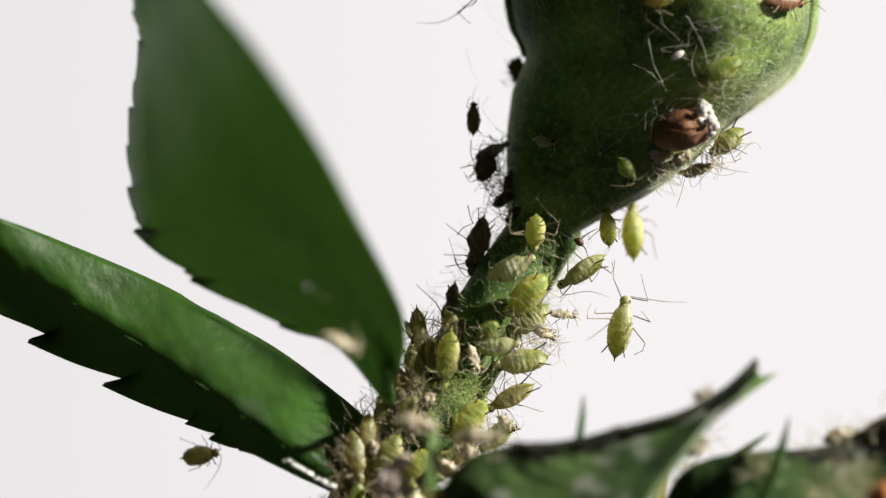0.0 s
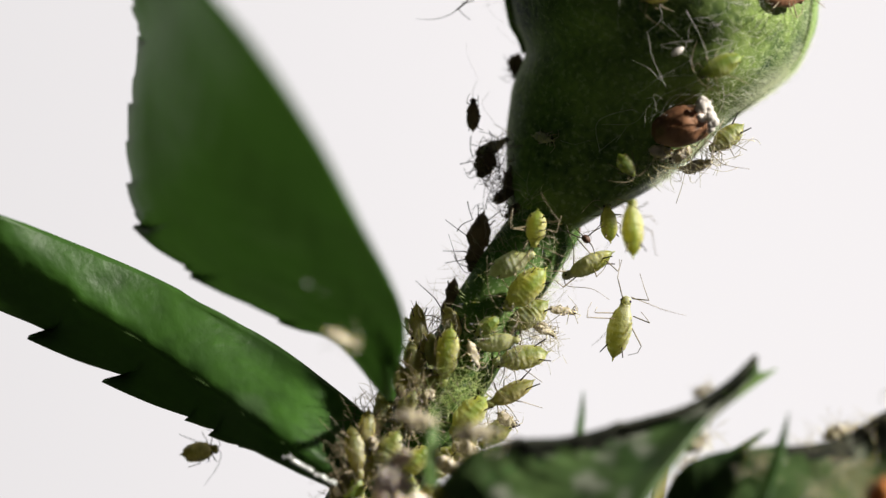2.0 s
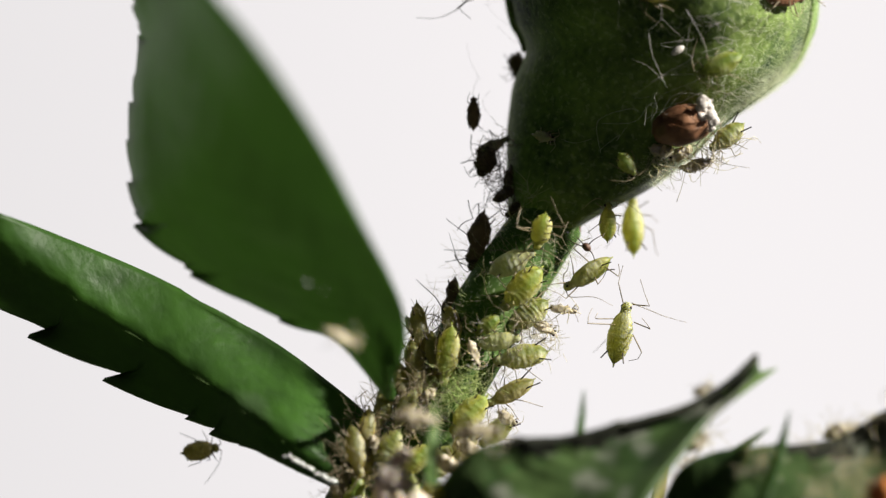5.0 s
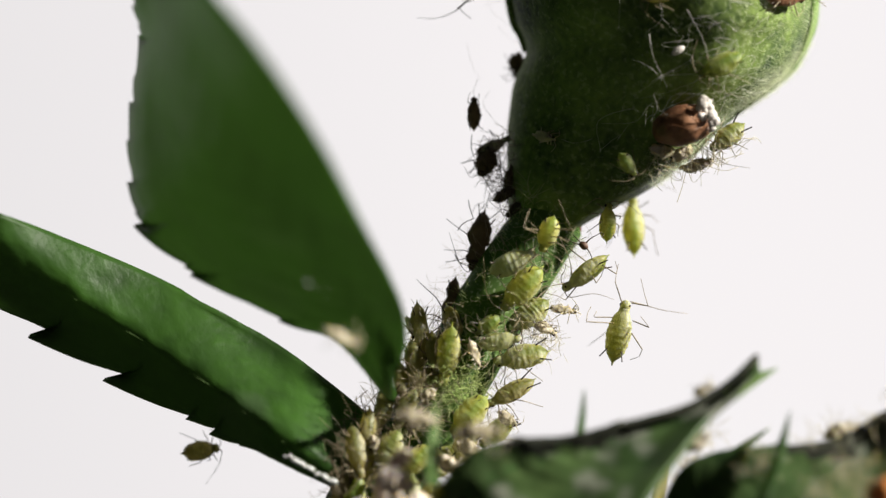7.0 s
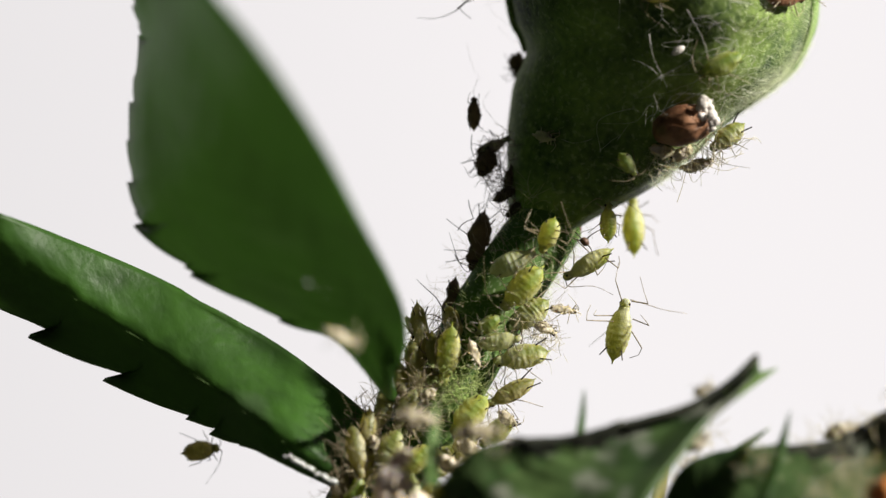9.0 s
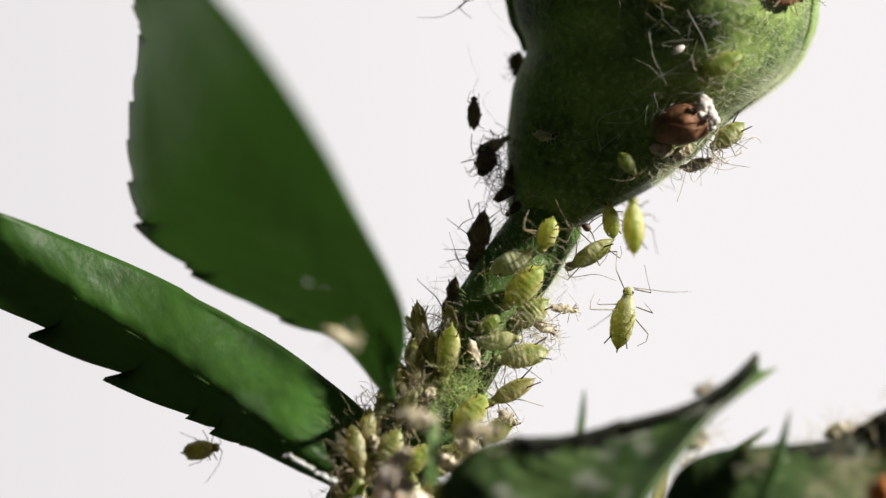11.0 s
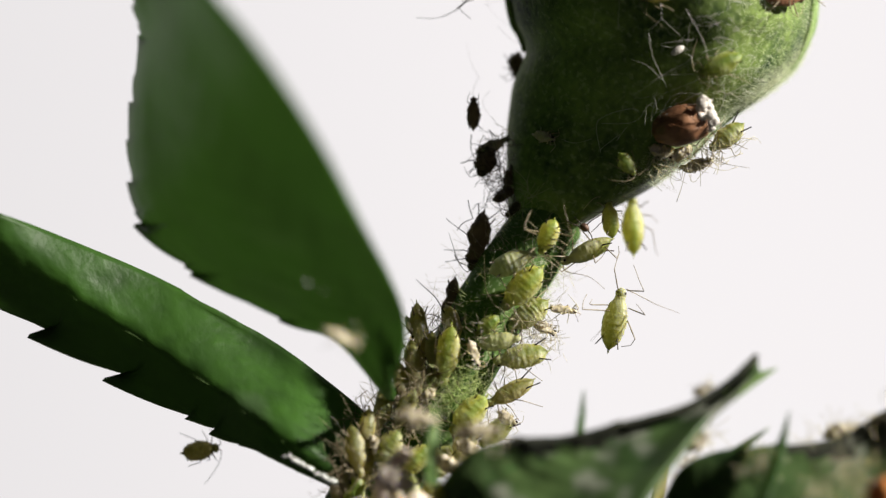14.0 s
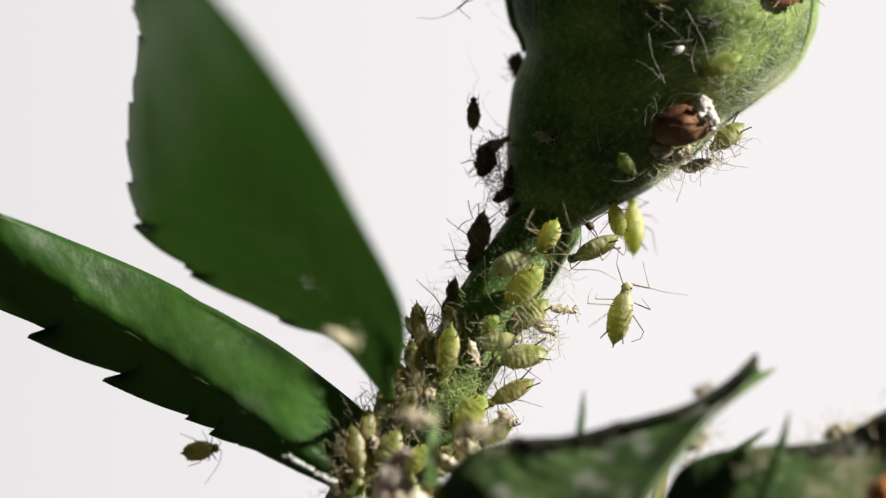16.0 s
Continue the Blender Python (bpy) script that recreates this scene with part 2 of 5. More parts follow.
# ---- building helpers ----
def part(name, bm, material, parent=None, label="", at=(0, 0, 0), kind="", base=(0, 0, 0)):
    """Links a bmesh in millimetres as one mesh object. at: its own origin in the parent's space; base: the parent's place."""
    off = Vector(at)
    sub = Vector(base)
    for v in bm.verts:
        v.co = (v.co - off - sub) * MM
    bmesh.ops.recalc_face_normals(bm, faces=bm.faces[:])
    me = bpy.data.meshes.new(name)
    bm.to_mesh(me)
    bm.free()
    for p in me.polygons:
        p.use_smooth = True
    me.materials.append(material)
    ob = new(name, me)
    ob.location = off * MM
    if parent is not None:
        ob.parent = parent
    if label or kind:
        tagged(ob, label, kind=kind)
    return ob


def spline(points, n):
    """n + 1 places along a smooth curve through the points."""
    p = [Vector(q) for q in points]
    p = [p[0] * 2 - p[1]] + p + [p[-1] * 2 - p[-2]]
    out = []
    spans = len(p) - 3
    for i in range(n + 1):
        s = i / n * spans
        k = min(int(s), spans - 1)
        t = s - k
        a, b, c, d = p[k:k + 4]
        out.append(0.5 * ((2 * b) + (c - a) * t + (2 * a - 5 * b + 4 * c - d) * t * t + (3 * b - a - 3 * c + d) * t ** 3))
    return out


def tube(bm, path, radii, sides=6, flat=1.0):
    """A closed tapering tube along a path."""
    path = [Vector(p) for p in path]
    n = len(path)
    if not hasattr(radii, "__len__"):
        radii = [radii] * n
    if len(radii) != n:
        radii = [float(np.interp(i / (n - 1), np.linspace(0, 1, len(radii)), radii)) for i in range(n)]
    rings = []
    side = None
    for i in range(n):
        t = (path[min(i + 1, n - 1)] - path[max(i - 1, 0)])
        t = t.normalized() if t.length > 1e-9 else Vector((0, 0, 1))
        if side is None:
            side = t.orthogonal().normalized()
        side = (side - t * side.dot(t))
        side = side.normalized() if side.length > 1e-6 else t.orthogonal().normalized()
        up = t.cross(side)
        rings.append([bm.verts.new(path[i] + (side * math.cos(a) + up * flat * math.sin(a)) * radii[i])
                      for a in (2 * math.pi * k / sides for k in range(sides))])
    for r, s in zip(rings, rings[1:]):
        for k in range(sides):
            bm.faces.new((r[k], r[(k + 1) % sides], s[(k + 1) % sides], s[k]))
    bm.faces.new(rings[0][::-1])
    bm.faces.new(rings[-1])


def blob(bm, centre, size, rough=0.1, seed=0.0, rows=10, sides=12, turn=None):
    """A lumpy closed body."""
    c = Vector(centre)
    rings = []
    for i in range(1, rows):
        th = math.pi * i / rows
        ring = []
        for k in range(sides):
            a = 2 * math.pi * k / sides
            d = Vector((math.cos(th), math.sin(th) * math.cos(a), math.sin(th) * math.sin(a)))
            f = 1 + rough * noise.noise(d * 2.2 + Vector((seed, seed * 0.7, 3.1))) + 0.5 * rough * noise.noise(d * 5 + Vector((seed, 9, 1)))
            v = Vector((d.x * size[0], d.y * size[1], d.z * size[2])) * f
            if turn is not None:
                v = turn @ v
            ring.append(bm.verts.new(c + v))
        rings.append(ring)
    ends = []
    for s in (1, -1):
        v = Vector((s * size[0], 0, 0))
        ends.append(bm.verts.new(c + (turn @ v if turn is not None else v)))
    for r, s in zip(rings, rings[1:]):
        for k in range(sides):
            bm.faces.new((r[k], r[(k + 1) % sides], s[(k + 1) % sides], s[k]))
    for k in range(sides):
        bm.faces.new((ends[0], rings[0][(k + 1) % sides], rings[0][k]))
        bm.faces.new((ends[1], rings[-1][k], rings[-1][(k + 1) % sides]))


def blade(edge_a, edge_b, arch, teeth_a=(), teeth_b=(), thick=0.22, nu=150, nv=16, ripple=0.25, seed=0.0, crease=0.5, margin=0.0, curl=0.0, roll=(0.0, 1.0, 1.0)):
    """A leaf blade between two edge curves: arched or folded along the crease, with pointed teeth. A tooth is (place along the edge, length, width).
    Returns the bmesh and the crease line."""
    a, b = spline(edge_a, nu), spline(edge_b, nu)
    arch = Vector(arch)
    grid, sheet = [], []
    first, last = crease if isinstance(crease, tuple) else (crease, crease)
    for i in range(nu + 1):
        u = i / nu
        crease = first + (last - first) * u
        row, plain = [], []
        across = a[i] - b[i]
        out = Vector((across.x, 0.25 * across.y, across.z))
        out = out.normalized() if out.length > 1e-6 else Vector((0, 0, 1))
        along = (a[min(i + 1, nu)] - a[max(i - 1, 0)]).normalized()
        along_b = (b[min(i + 1, nu)] - b[max(i - 1, 0)]).normalized()
        for j in range(nv + 1):
            v = j / nv
            f = v / crease if v < crease else (1 - v) / (1 - crease)
            rise = (0.65 * f + 0.35 * math.sin(f * math.pi / 2)) * min(1, 4 * u * (1 - u) + 0.15)
            p = a[i].lerp(b[i], v) + arch * rise
            p += Vector((0, 1, 0)) * ripple * noise.noise(Vector((u * 7, v * 3, seed)))
            p += Vector((0, 1, 0)) * ripple * 0.35 * abs(math.sin((u * 16 - abs(v - crease) * 5) * math.pi)) * f
            p.y -= roll[0] * max(0.0, 1 - (1 - v) / (roll[1] * max(0.02, 1 - u / roll[2]))) ** 1.5 * max(0.0, 1 - u / roll[2]) ** 0.5
            p.y += curl * max(0.0, 1 - v / 0.14) ** 2
            plain.append(p.copy())
            for side, teeth, far, way in ((1, teeth_a, j, along), (-1, teeth_b, nv - j, along_b)):
                if far < 5:
                    for at, size, width in teeth:
                        d = (at - u) / width
                        if 0 <= d <= 1:
                            k = (1.0, 0.55, 0.26, 0.1, 0.03)[far] * size
                            p += out * side * k * 0.45 * (1 - d) + way * k * (1 - d) ** 4
            row.append(p)
        grid.append(row)
        sheet.append(plain)
    bm = bmesh.new()
    top, low = [], []
    for i in range(nu + 1):
        t_row, l_row = [], []
        for j in range(nv + 1):
            du = sheet[min(i + 1, nu)][j] - sheet[max(i - 1, 0)][j]
            dv = sheet[i][min(j + 1, nv)] - sheet[i][max(j - 1, 0)]
            nn = du.cross(dv)
            nn = nn.normalized() if nn.length > 1e-9 else Vector((0, -1, 0))
            t_row.append(bm.verts.new(grid[i][j] + nn * thick / 2))
            l_row.append(bm.verts.new(grid[i][j] - nn * thick / 2))
        top.append(t_row)
        low.append(l_row)
    for i in range(nu):
        pair_first = 0
        for j in range(nv):
            pair = (bm.faces.new((top[i][j], top[i + 1][j], top[i + 1][j + 1], top[i][j + 1])),
                    bm.faces.new((low[i][j], low[i][j + 1], low[i + 1][j + 1], low[i + 1][j])))
            # margin faces take the dark painted-shade material, with an uneven border
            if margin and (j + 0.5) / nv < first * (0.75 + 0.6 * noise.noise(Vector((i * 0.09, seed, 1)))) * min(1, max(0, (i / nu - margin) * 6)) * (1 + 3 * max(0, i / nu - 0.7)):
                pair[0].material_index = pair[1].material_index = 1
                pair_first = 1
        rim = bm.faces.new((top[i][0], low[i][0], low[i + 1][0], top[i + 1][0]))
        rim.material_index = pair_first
        bm.faces.new((top[i][nv], top[i + 1][nv], low[i + 1][nv], low[i][nv]))
    for j in range(nv):
        bm.faces.new((top[0][j], top[0][j + 1], low[0][j + 1], low[0][j]))
        bm.faces.new((top[nu][j], low[nu][j], low[nu][j + 1], top[nu][j + 1]))
    mid = [grid[i][round(nv * (first + (last - first) * i / nu))] for i in range(0, nu + 1, 6)]
    return bm, mid


def empty(name, at, label, category, group=""):
    ob = new(name)
    ob.empty_display_size = 0.001
    ob.location = Vector(at) * MM
    return tagged(ob, label, category, group)


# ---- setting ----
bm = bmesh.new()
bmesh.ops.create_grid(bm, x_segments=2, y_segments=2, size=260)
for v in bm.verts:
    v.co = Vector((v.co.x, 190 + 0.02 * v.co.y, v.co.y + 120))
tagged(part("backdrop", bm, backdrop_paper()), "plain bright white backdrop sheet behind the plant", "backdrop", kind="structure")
bm = bmesh.new()
bmesh.ops.create_grid(bm, x_segments=2, y_segments=2, size=400)
for v in bm.verts:
    v.co.z = -90
tagged(part("floor", bm, M_FLOOR), "plain dark grey board under the plant", "floor", kind="structure")

# ---- rose shoot ----
BASE = Vector((-12, 4, -90))
shoot = empty("rose_shoot", BASE, "green rose shoot with one bud, toothed leaves and aphids", "rose plant")
STEM_LINE = [(4.50, 1.60, 1.25), (3.42, 0.85, -0.25), (2.02, 0.35, -2.40), (0.71, 0.00, -4.70), (-0.67, 0.00, -7.00), (-2.28, 0.00, -9.42), (-3.79, 0.50, -11.99), (-6, 2, -25), tuple(BASE)]
STEM_R = [1.4, 1.5, 1.52, 1.5, 1.45, 1.42, 1.5, 1.8, 2.2]
bm = bmesh.new()
tube(bm, spline(STEM_LINE, 96), STEM_R, 20)
for v in bm.verts:
    v.co += Vector((1, 1, 1)) * 0.07 * noise.noise(v.co * 0.9)
stem = part("stem", bm, M_STEM, shoot, base=BASE)

# height, and how far the two sides reach
BUD = [(18.0, 9.2, 11.6), (16.2, 6.4, 13.7), (14.4, 4.4, 14.9), (12.6, 3.15, 15.4), (10.9, 2.8, 15.48), (10.2, 2.82, 15.45), (9.3, 3.02, 15.36), (8.75, 3.3, 15.2), (8.2, 3.42, 14.98), (7.7, 3.24, 14.68), (7.2, 3.02, 14.28), (6.7, 2.86, 13.72), (6.2, 2.78, 13.06), (5.75, 2.74, 12.4),
       (5.3, 2.72, 11.82), (4.8, 2.7, 11.2), (4.2, 2.69, 10.62), (3.6, 2.69, 10.02), (3.0, 2.7, 9.34), (2.5, 2.76, 8.62), (2.1, 2.74, 7.9), (1.7, 2.78, 7.1), (1.3, 2.86, 6.35), (0.95, 3.0, 5.75), (0.68, 3.3, 5.3)]
BUD_DEPTH = 0.88
BUD_SMOOTH = [tuple(p) for p in spline(BUD, 120)][::-1]


def bud_section(z):
    zs = [s[0] for s in BUD_SMOOTH]
    left = float(np.interp(z, zs, [s[1] for s in BUD_SMOOTH]))
    right = float(np.interp(z, zs, [s[2] for s in BUD_SMOOTH]))
    return (left + right) / 2, (right - left) / 2


def bud_surface(z, a, lift=0.0):
    """A place on the bud at height z and angle a round it (0 is the lit side, 270 degrees faces the camera)."""
    c, h = bud_section(z)
    wob = 0.16 * noise.noise(Vector((math.cos(a) * 1.6, math.sin(a) * 1.6, z * 0.22))) + 0.05 * math.sin(a * 5 + z * 0.1)
    wob += 0.05 * noise.noise(Vector((math.cos(a) * 6, math.sin(a) * 6, z * 0.9)))
    r = h + wob * min(1, h / 3) + lift
    x = math.cos(a)
    ridge = float(np.interp(z, (4.0, 6.0, 7.5, 9.5), (0.55, 0.48, 0.32, 0.14)))
    t = (x - ridge) / (1 - ridge) if x > ridge else (ridge - x) / (1 + ridge)
    y = math.copysign(math.sqrt(max(0.0, 1 - t * t)), math.sin(a))
    return Vector((c + r * x, float(np.interp(z, (0.7, 3.0, 6.0), (1.35, 2.2, 2.75))) + r * BUD_DEPTH * y, z))


def bud_front(x, z, lift=0.0):
    """The place on the side of the bud that faces the camera, at x and height z."""
    c, h = bud_section(z)
    return bud_surface(z, -math.acos(max(-1.0, min(1.0, (x - c) / h))), lift)


bm = bmesh.new()
heights = [s[0] for s in BUD_SMOOTH][::-1]
sides = 80
rings = [[bm.verts.new(bud_surface(z, 2 * math.pi * k / sides)) for k in range(sides)] for z in heights]
for r, s in zip(rings, rings[1:]):
    for k in range(sides):
        bm.faces.new((r[k], r[(k + 1) % sides], s[(k + 1) % sides], s[k]))
bm.faces.new(rings[0])
bm.faces.new(rings[-1][::-1])
bud = part("bud", bm, M_BUD, shoot, "swollen green rose bud with downy lit side", base=BASE)


def sepal(a0, a1, z_low, z_high, lift):
    """A sepal pressed on the bud, ending in a lip."""
    bm = bmesh.new()
    nu, nv = 40, 12
    outer, inner = [], []
    for i in range(nu + 1):
        u = i / nu
        z = z_low + (z_high - z_low) * u
        wide = math.sin(math.pi * min(1, 0.12 + u * 0.75)) ** 0.6
        ro, ri = [], []
        for j in range(nv + 1):
            a = (a0 + a1) / 2 + (a1 - a0) * (j / nv - 0.5) * wide
            curl = lift * (0.5 + 0.8 * abs(j / nv - 0.5) ** 2 * 4)
            ro.append(bm.verts.new(bud_surface(z, a, curl + 0.12)))
            ri.append(bm.verts.new(bud_surface(z, a, curl - 0.06)))
        outer.append(ro)
        inner.append(ri)
    for i in range(nu):
        for j in range(nv):
            bm.faces.new((outer[i][j], outer[i + 1][j], outer[i + 1][j + 1], outer[i][j + 1]))
            bm.faces.new((inner[i][j], inner[i][j + 1], inner[i + 1][j + 1], inner[i + 1][j]))
        bm.faces.new((outer[i][0], inner[i][0], inner[i + 1][0], outer[i + 1][0]))
        bm.faces.new((outer[i][nv], outer[i + 1][nv], inner[i + 1][nv], inner[i][nv]))
    for j in range(nv):
        bm.faces.new((outer[0][j], outer[0][j + 1], inner[0][j + 1], inner[0][j]))
        bm.faces.new((outer[nu][j], inner[nu][j], inner[nu][j + 1], outer[nu][j + 1]))
    return bm


part("sepal", sepal(radians(-16), radians(48), 3.6, 16.5, 0.02), M_SEPAL, bud, base=BASE)
part("sepal", sepal(radians(120), radians(190), 8.2, 17.0, 0.06), M_SEPAL, bud, base=BASE)
bm = bmesh.new()
tube(bm, [(5.19, 2.20, 1.33), (4.85, 1.90, 1.05), (4.60, 1.50, 0.81)], [0.7, 1.0, 0.9], 18)
part("bud_scar", bm, M_SCAR, bud, "reddish-brown scar ring at bud base", base=BASE)


def hairs(count, where, length, radius, seed):
    """Fine plant hairs: where() gives a root and its direction."""
    rng = random.Random(seed)
    bm = bmesh.new()
    for _ in range(count):
        root, way = where(rng)
        size = length * rng.uniform(0.4, 1.3)
        bend = Vector((rng.gauss(0, 1), rng.gauss(0, 1), rng.gauss(0, 1))) * 0.35
        tube(bm, [root - way * 0.05, root + (way + bend * 0.4) * size * 0.5, root + (way + bend) * size], [radius, radius * 0.8, radius * 0.35], 3)
    return bm


STEM_PATH = spline(STEM_LINE[:7], 60)


def on_stem(rng):
    k = rng.randrange(1, 55)
    p, t = STEM_PATH[k], (STEM_PATH[k + 1] - STEM_PATH[k]).normalized()
    s = t.orthogonal().normalized()
    a = rng.uniform(0, 2 * math.pi)
    way = s * math.cos(a) + t.cross(s) * math.sin(a)
    r = float(np.interp(k / 60, np.linspace(0, 1, 7), STEM_R[:7]))
    return p + way * r * 0.98 + (STEM_PATH[k + 1] - p) * rng.random(), way


def on_bud(rng):
    if rng.random() < 0.4:
        z, a = rng.triangular(5.6, 8.6, 6.8), math.pi * rng.triangular(1.74, 2.03, 1.93)
    else:
        z, a = rng.uniform(2.6, 11.5), math.pi * rng.uniform(1.64, 2.08)
    p = bud_surface(z, a, 0.0)
    way = (bud_surface(z, a, 1.0) - p).normalized()
    return p, (way + Vector((rng.gauss(0, 0.5), rng.gauss(0, 0.3), rng.gauss(-0.2, 0.5)))).normalized()


part("stem_hair", hairs(1800, on_stem, 0.36, 0.007, 3), M_HAIR, stem, kind="stuff", base=BASE)
part("bud_hair", hairs(7000, on_bud, 0.22, 0.005, 4), M_DOWN, bud, kind="stuff", base=BASE)


def leaf(name, label, edge_a, edge_b, arch, material, rib=0.0, **more):
    bm, mid = blade(edge_a, edge_b, arch, **more)
    body = part(name, bm, material, shoot, label, base=BASE)
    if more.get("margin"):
        body.data.materials.append(M_EDGE_SHADE)
    if rib:
        line = bmesh.new()
        tube(line, mid, [rib, rib * 0.85, rib * 0.6, rib * 0.3], 8)
        part("midrib", line, M_RIB, body, base=BASE)
    return body


# upper leaf, one edge turned towards the camera
leaf("leaf", "large dark green leaf with finely toothed edge",
     [(-2.00, 0.50, -6.25), (-2.36, -5.20, -5.64), (-4.06, -6.20, -3.64), (-5.83, -6.20, -2.89), (-8.48, -6.00, -1.56), (-11.10, -5.80, 0.29), (-12.10, -5.50, 2.14), (-12.18, -5.30, 5.35), (-11.74, -5.50, 8.11), (-12.04, -6.50, 10.15), (-11.28, -9.00, 13.21)],
     [(-1.85, 0.30, -6.10), (-2.02, -5.60, -5.19), (-1.54, -7.40, -3.80), (-1.49, -8.80, -2.54), (-1.97, -10.50, -1.20), (-3.06, -13.00, 0.96), (-4.29, -16.00, 3.47), (-5.64, -17.50, 5.70), (-6.91, -18.00, 7.50), (-8.16, -17.50, 8.94), (-9.15, -15.50, 10.11), (-10.23, -12.00, 11.65), (-11.28, -9.00, 13.21)],
     (0.2, -0.3, 0.2), M_LEAF, teeth_a=[(0.515, 0.90, 0.06), (0.42, 0.68, 0.05), (0.45, 0.38, 0.04), (0.61, 0.60, 0.06), (0.70, 0.60, 0.07), (0.79, 1.05, 0.08), (0.30, 0.45, 0.05), (0.56, 0.30, 0.03), (0.66, 0.38, 0.03), (0.75, 0.35, 0.03), (0.83, 0.4, 0.04), (0.87, 0.4, 0.04)], seed=2.0, ripple=0.5, curl=1.2, nv=24)
# lower leaf, folded along its rib
leaf("leaf", "long green leaf folded along its rib, sharp-toothed edge",
     [(-3.30, -0.80, -10.63), (-4.18, -2.10, -9.64), (-5.95, -2.90, -8.73), (-8.28, -1.80, -7.62), (-11.10, -0.50, -6.08), (-13.92, 0.20, -4.50), (-16.22, 0.20, -3.16), (-18.02, -0.20, -2.37), (-20.72, -0.60, -1.12)],
     [(-2.17, 0.20, -8.27), (-2.97, 0.30, -6.85), (-5.18, 0.50, -5.05), (-7.26, 0.50, -3.58), (-9.31, 0.20, -2.43), (-12.27, -0.30, -0.90), (-15.57, -1.60, 0.53), (-17.69, -3.00, 1.42), (-20.21, -4.20, 2.25)],
     (0.1, -1.7, 0.1), M_LEAF, roll=(0.9, 0.55, 0.56), crease=(0.07, 0.64), rib=0.05, teeth_a=[(0.712, 1.7, 0.13), (0.555, 1.5, 0.115), (0.45, 0.7, 0.04), (0.405, 0.9, 0.05), (0.365, 0.3, 0.03)], seed=5.0, ripple=0.22)
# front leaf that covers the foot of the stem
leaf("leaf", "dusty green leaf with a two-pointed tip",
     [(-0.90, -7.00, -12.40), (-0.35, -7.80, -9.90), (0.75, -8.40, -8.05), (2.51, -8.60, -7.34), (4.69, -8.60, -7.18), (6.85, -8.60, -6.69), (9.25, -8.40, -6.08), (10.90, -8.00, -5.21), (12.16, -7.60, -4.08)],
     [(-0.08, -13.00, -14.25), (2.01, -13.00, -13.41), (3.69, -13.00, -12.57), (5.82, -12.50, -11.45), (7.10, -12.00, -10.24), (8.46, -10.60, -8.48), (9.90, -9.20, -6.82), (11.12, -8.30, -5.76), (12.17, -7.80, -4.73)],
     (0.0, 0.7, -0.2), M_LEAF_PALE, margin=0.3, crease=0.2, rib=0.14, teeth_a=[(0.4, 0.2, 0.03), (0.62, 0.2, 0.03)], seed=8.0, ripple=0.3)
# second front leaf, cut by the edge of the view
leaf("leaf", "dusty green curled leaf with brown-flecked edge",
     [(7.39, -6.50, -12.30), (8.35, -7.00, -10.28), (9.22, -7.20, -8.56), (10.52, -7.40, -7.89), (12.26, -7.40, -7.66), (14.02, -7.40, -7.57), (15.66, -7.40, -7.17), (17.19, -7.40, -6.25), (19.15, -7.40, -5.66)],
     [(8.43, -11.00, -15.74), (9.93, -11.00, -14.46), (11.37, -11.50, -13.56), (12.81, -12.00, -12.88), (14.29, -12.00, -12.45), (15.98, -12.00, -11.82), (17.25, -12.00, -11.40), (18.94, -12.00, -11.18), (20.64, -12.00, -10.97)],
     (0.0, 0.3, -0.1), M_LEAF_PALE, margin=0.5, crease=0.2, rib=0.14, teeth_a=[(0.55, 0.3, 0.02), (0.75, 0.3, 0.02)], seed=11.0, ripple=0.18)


def petiole(path, r):
    bm = bmesh.new()
    tube(bm, spline(path, 24), [r, r * 0.8, r * 0.7], 12)
    return part("petiole", bm, M_STEM, shoot, "thin green leaf stalk", base=BASE)


petiole([(-4.40, 0.80, -15.50), (-3.20, -3.50, -15.80), (-1.20, -8.00, -14.60), (-0.50, -10.00, -13.30)], 0.5)
petiole([(-5.20, 1.40, -20.00), (-1.00, -3.00, -20.50), (5.00, -7.50, -17.60), (8.00, -8.80, -14.00)], 0.55)


def stipule(path, r, material=M_SEPAL, flat=0.3):
    bm = bmesh.new()
    tube(bm, spline(path, 14), [r, r * 0.95, r * 0.7, 0.03], 8, flat)
    return part("stipule", bm, material, shoot, "narrow pointed green stipule", base=BASE)


stipule([(10.96, -6.40, -8.17), (11.80, -6.40, -7.64), (12.73, -6.40, -6.98)], 0.22, M_STEM)
stipule([(11.98, -10.60, -9.80), (12.76, -8.90, -8.21), (13.41, -7.60, -6.26)], 0.55, M_LEAF)
stipule([(5.20, -7.60, -7.62), (5.38, -7.40, -6.54), (5.47, -7.20, -5.45)], 0.24, M_LEAF)
stipule([(10.89, -8.20, -5.76), (11.91, -7.80, -5.10), (12.94, -7.40, -4.61)], 0.3, M_STEM)
stipule([(-0.48, -8.80, -9.06), (-0.39, -8.80, -7.34), (-0.26, -8.60, -5.94)], 0.42, M_STEM)
stipule([(8.48, -3.00, -10.35), (8.82, -3.00, -9.00), (9.04, -3.00, -8.10)], 0.35, M_OLIVE)


# ---- aphids ----
def facing(tail, head, roll):
    """The pose of an insect from its tail and head; roll 0 turns its back to the camera."""
    t, h = Vector(tail), Vector(head)
    x = (h - t).normalized()
    z = Vector((0, -1, 0))
    z = (z - x * z.dot(x)).normalized()
    z.rotate(Matrix.Rotation(radians(roll), 3, x))
    y = z.cross(x)
    m = Matrix((x, y, z)).transposed().to_4x4()
    m.translation = (t + h) / 2 * MM
    return m


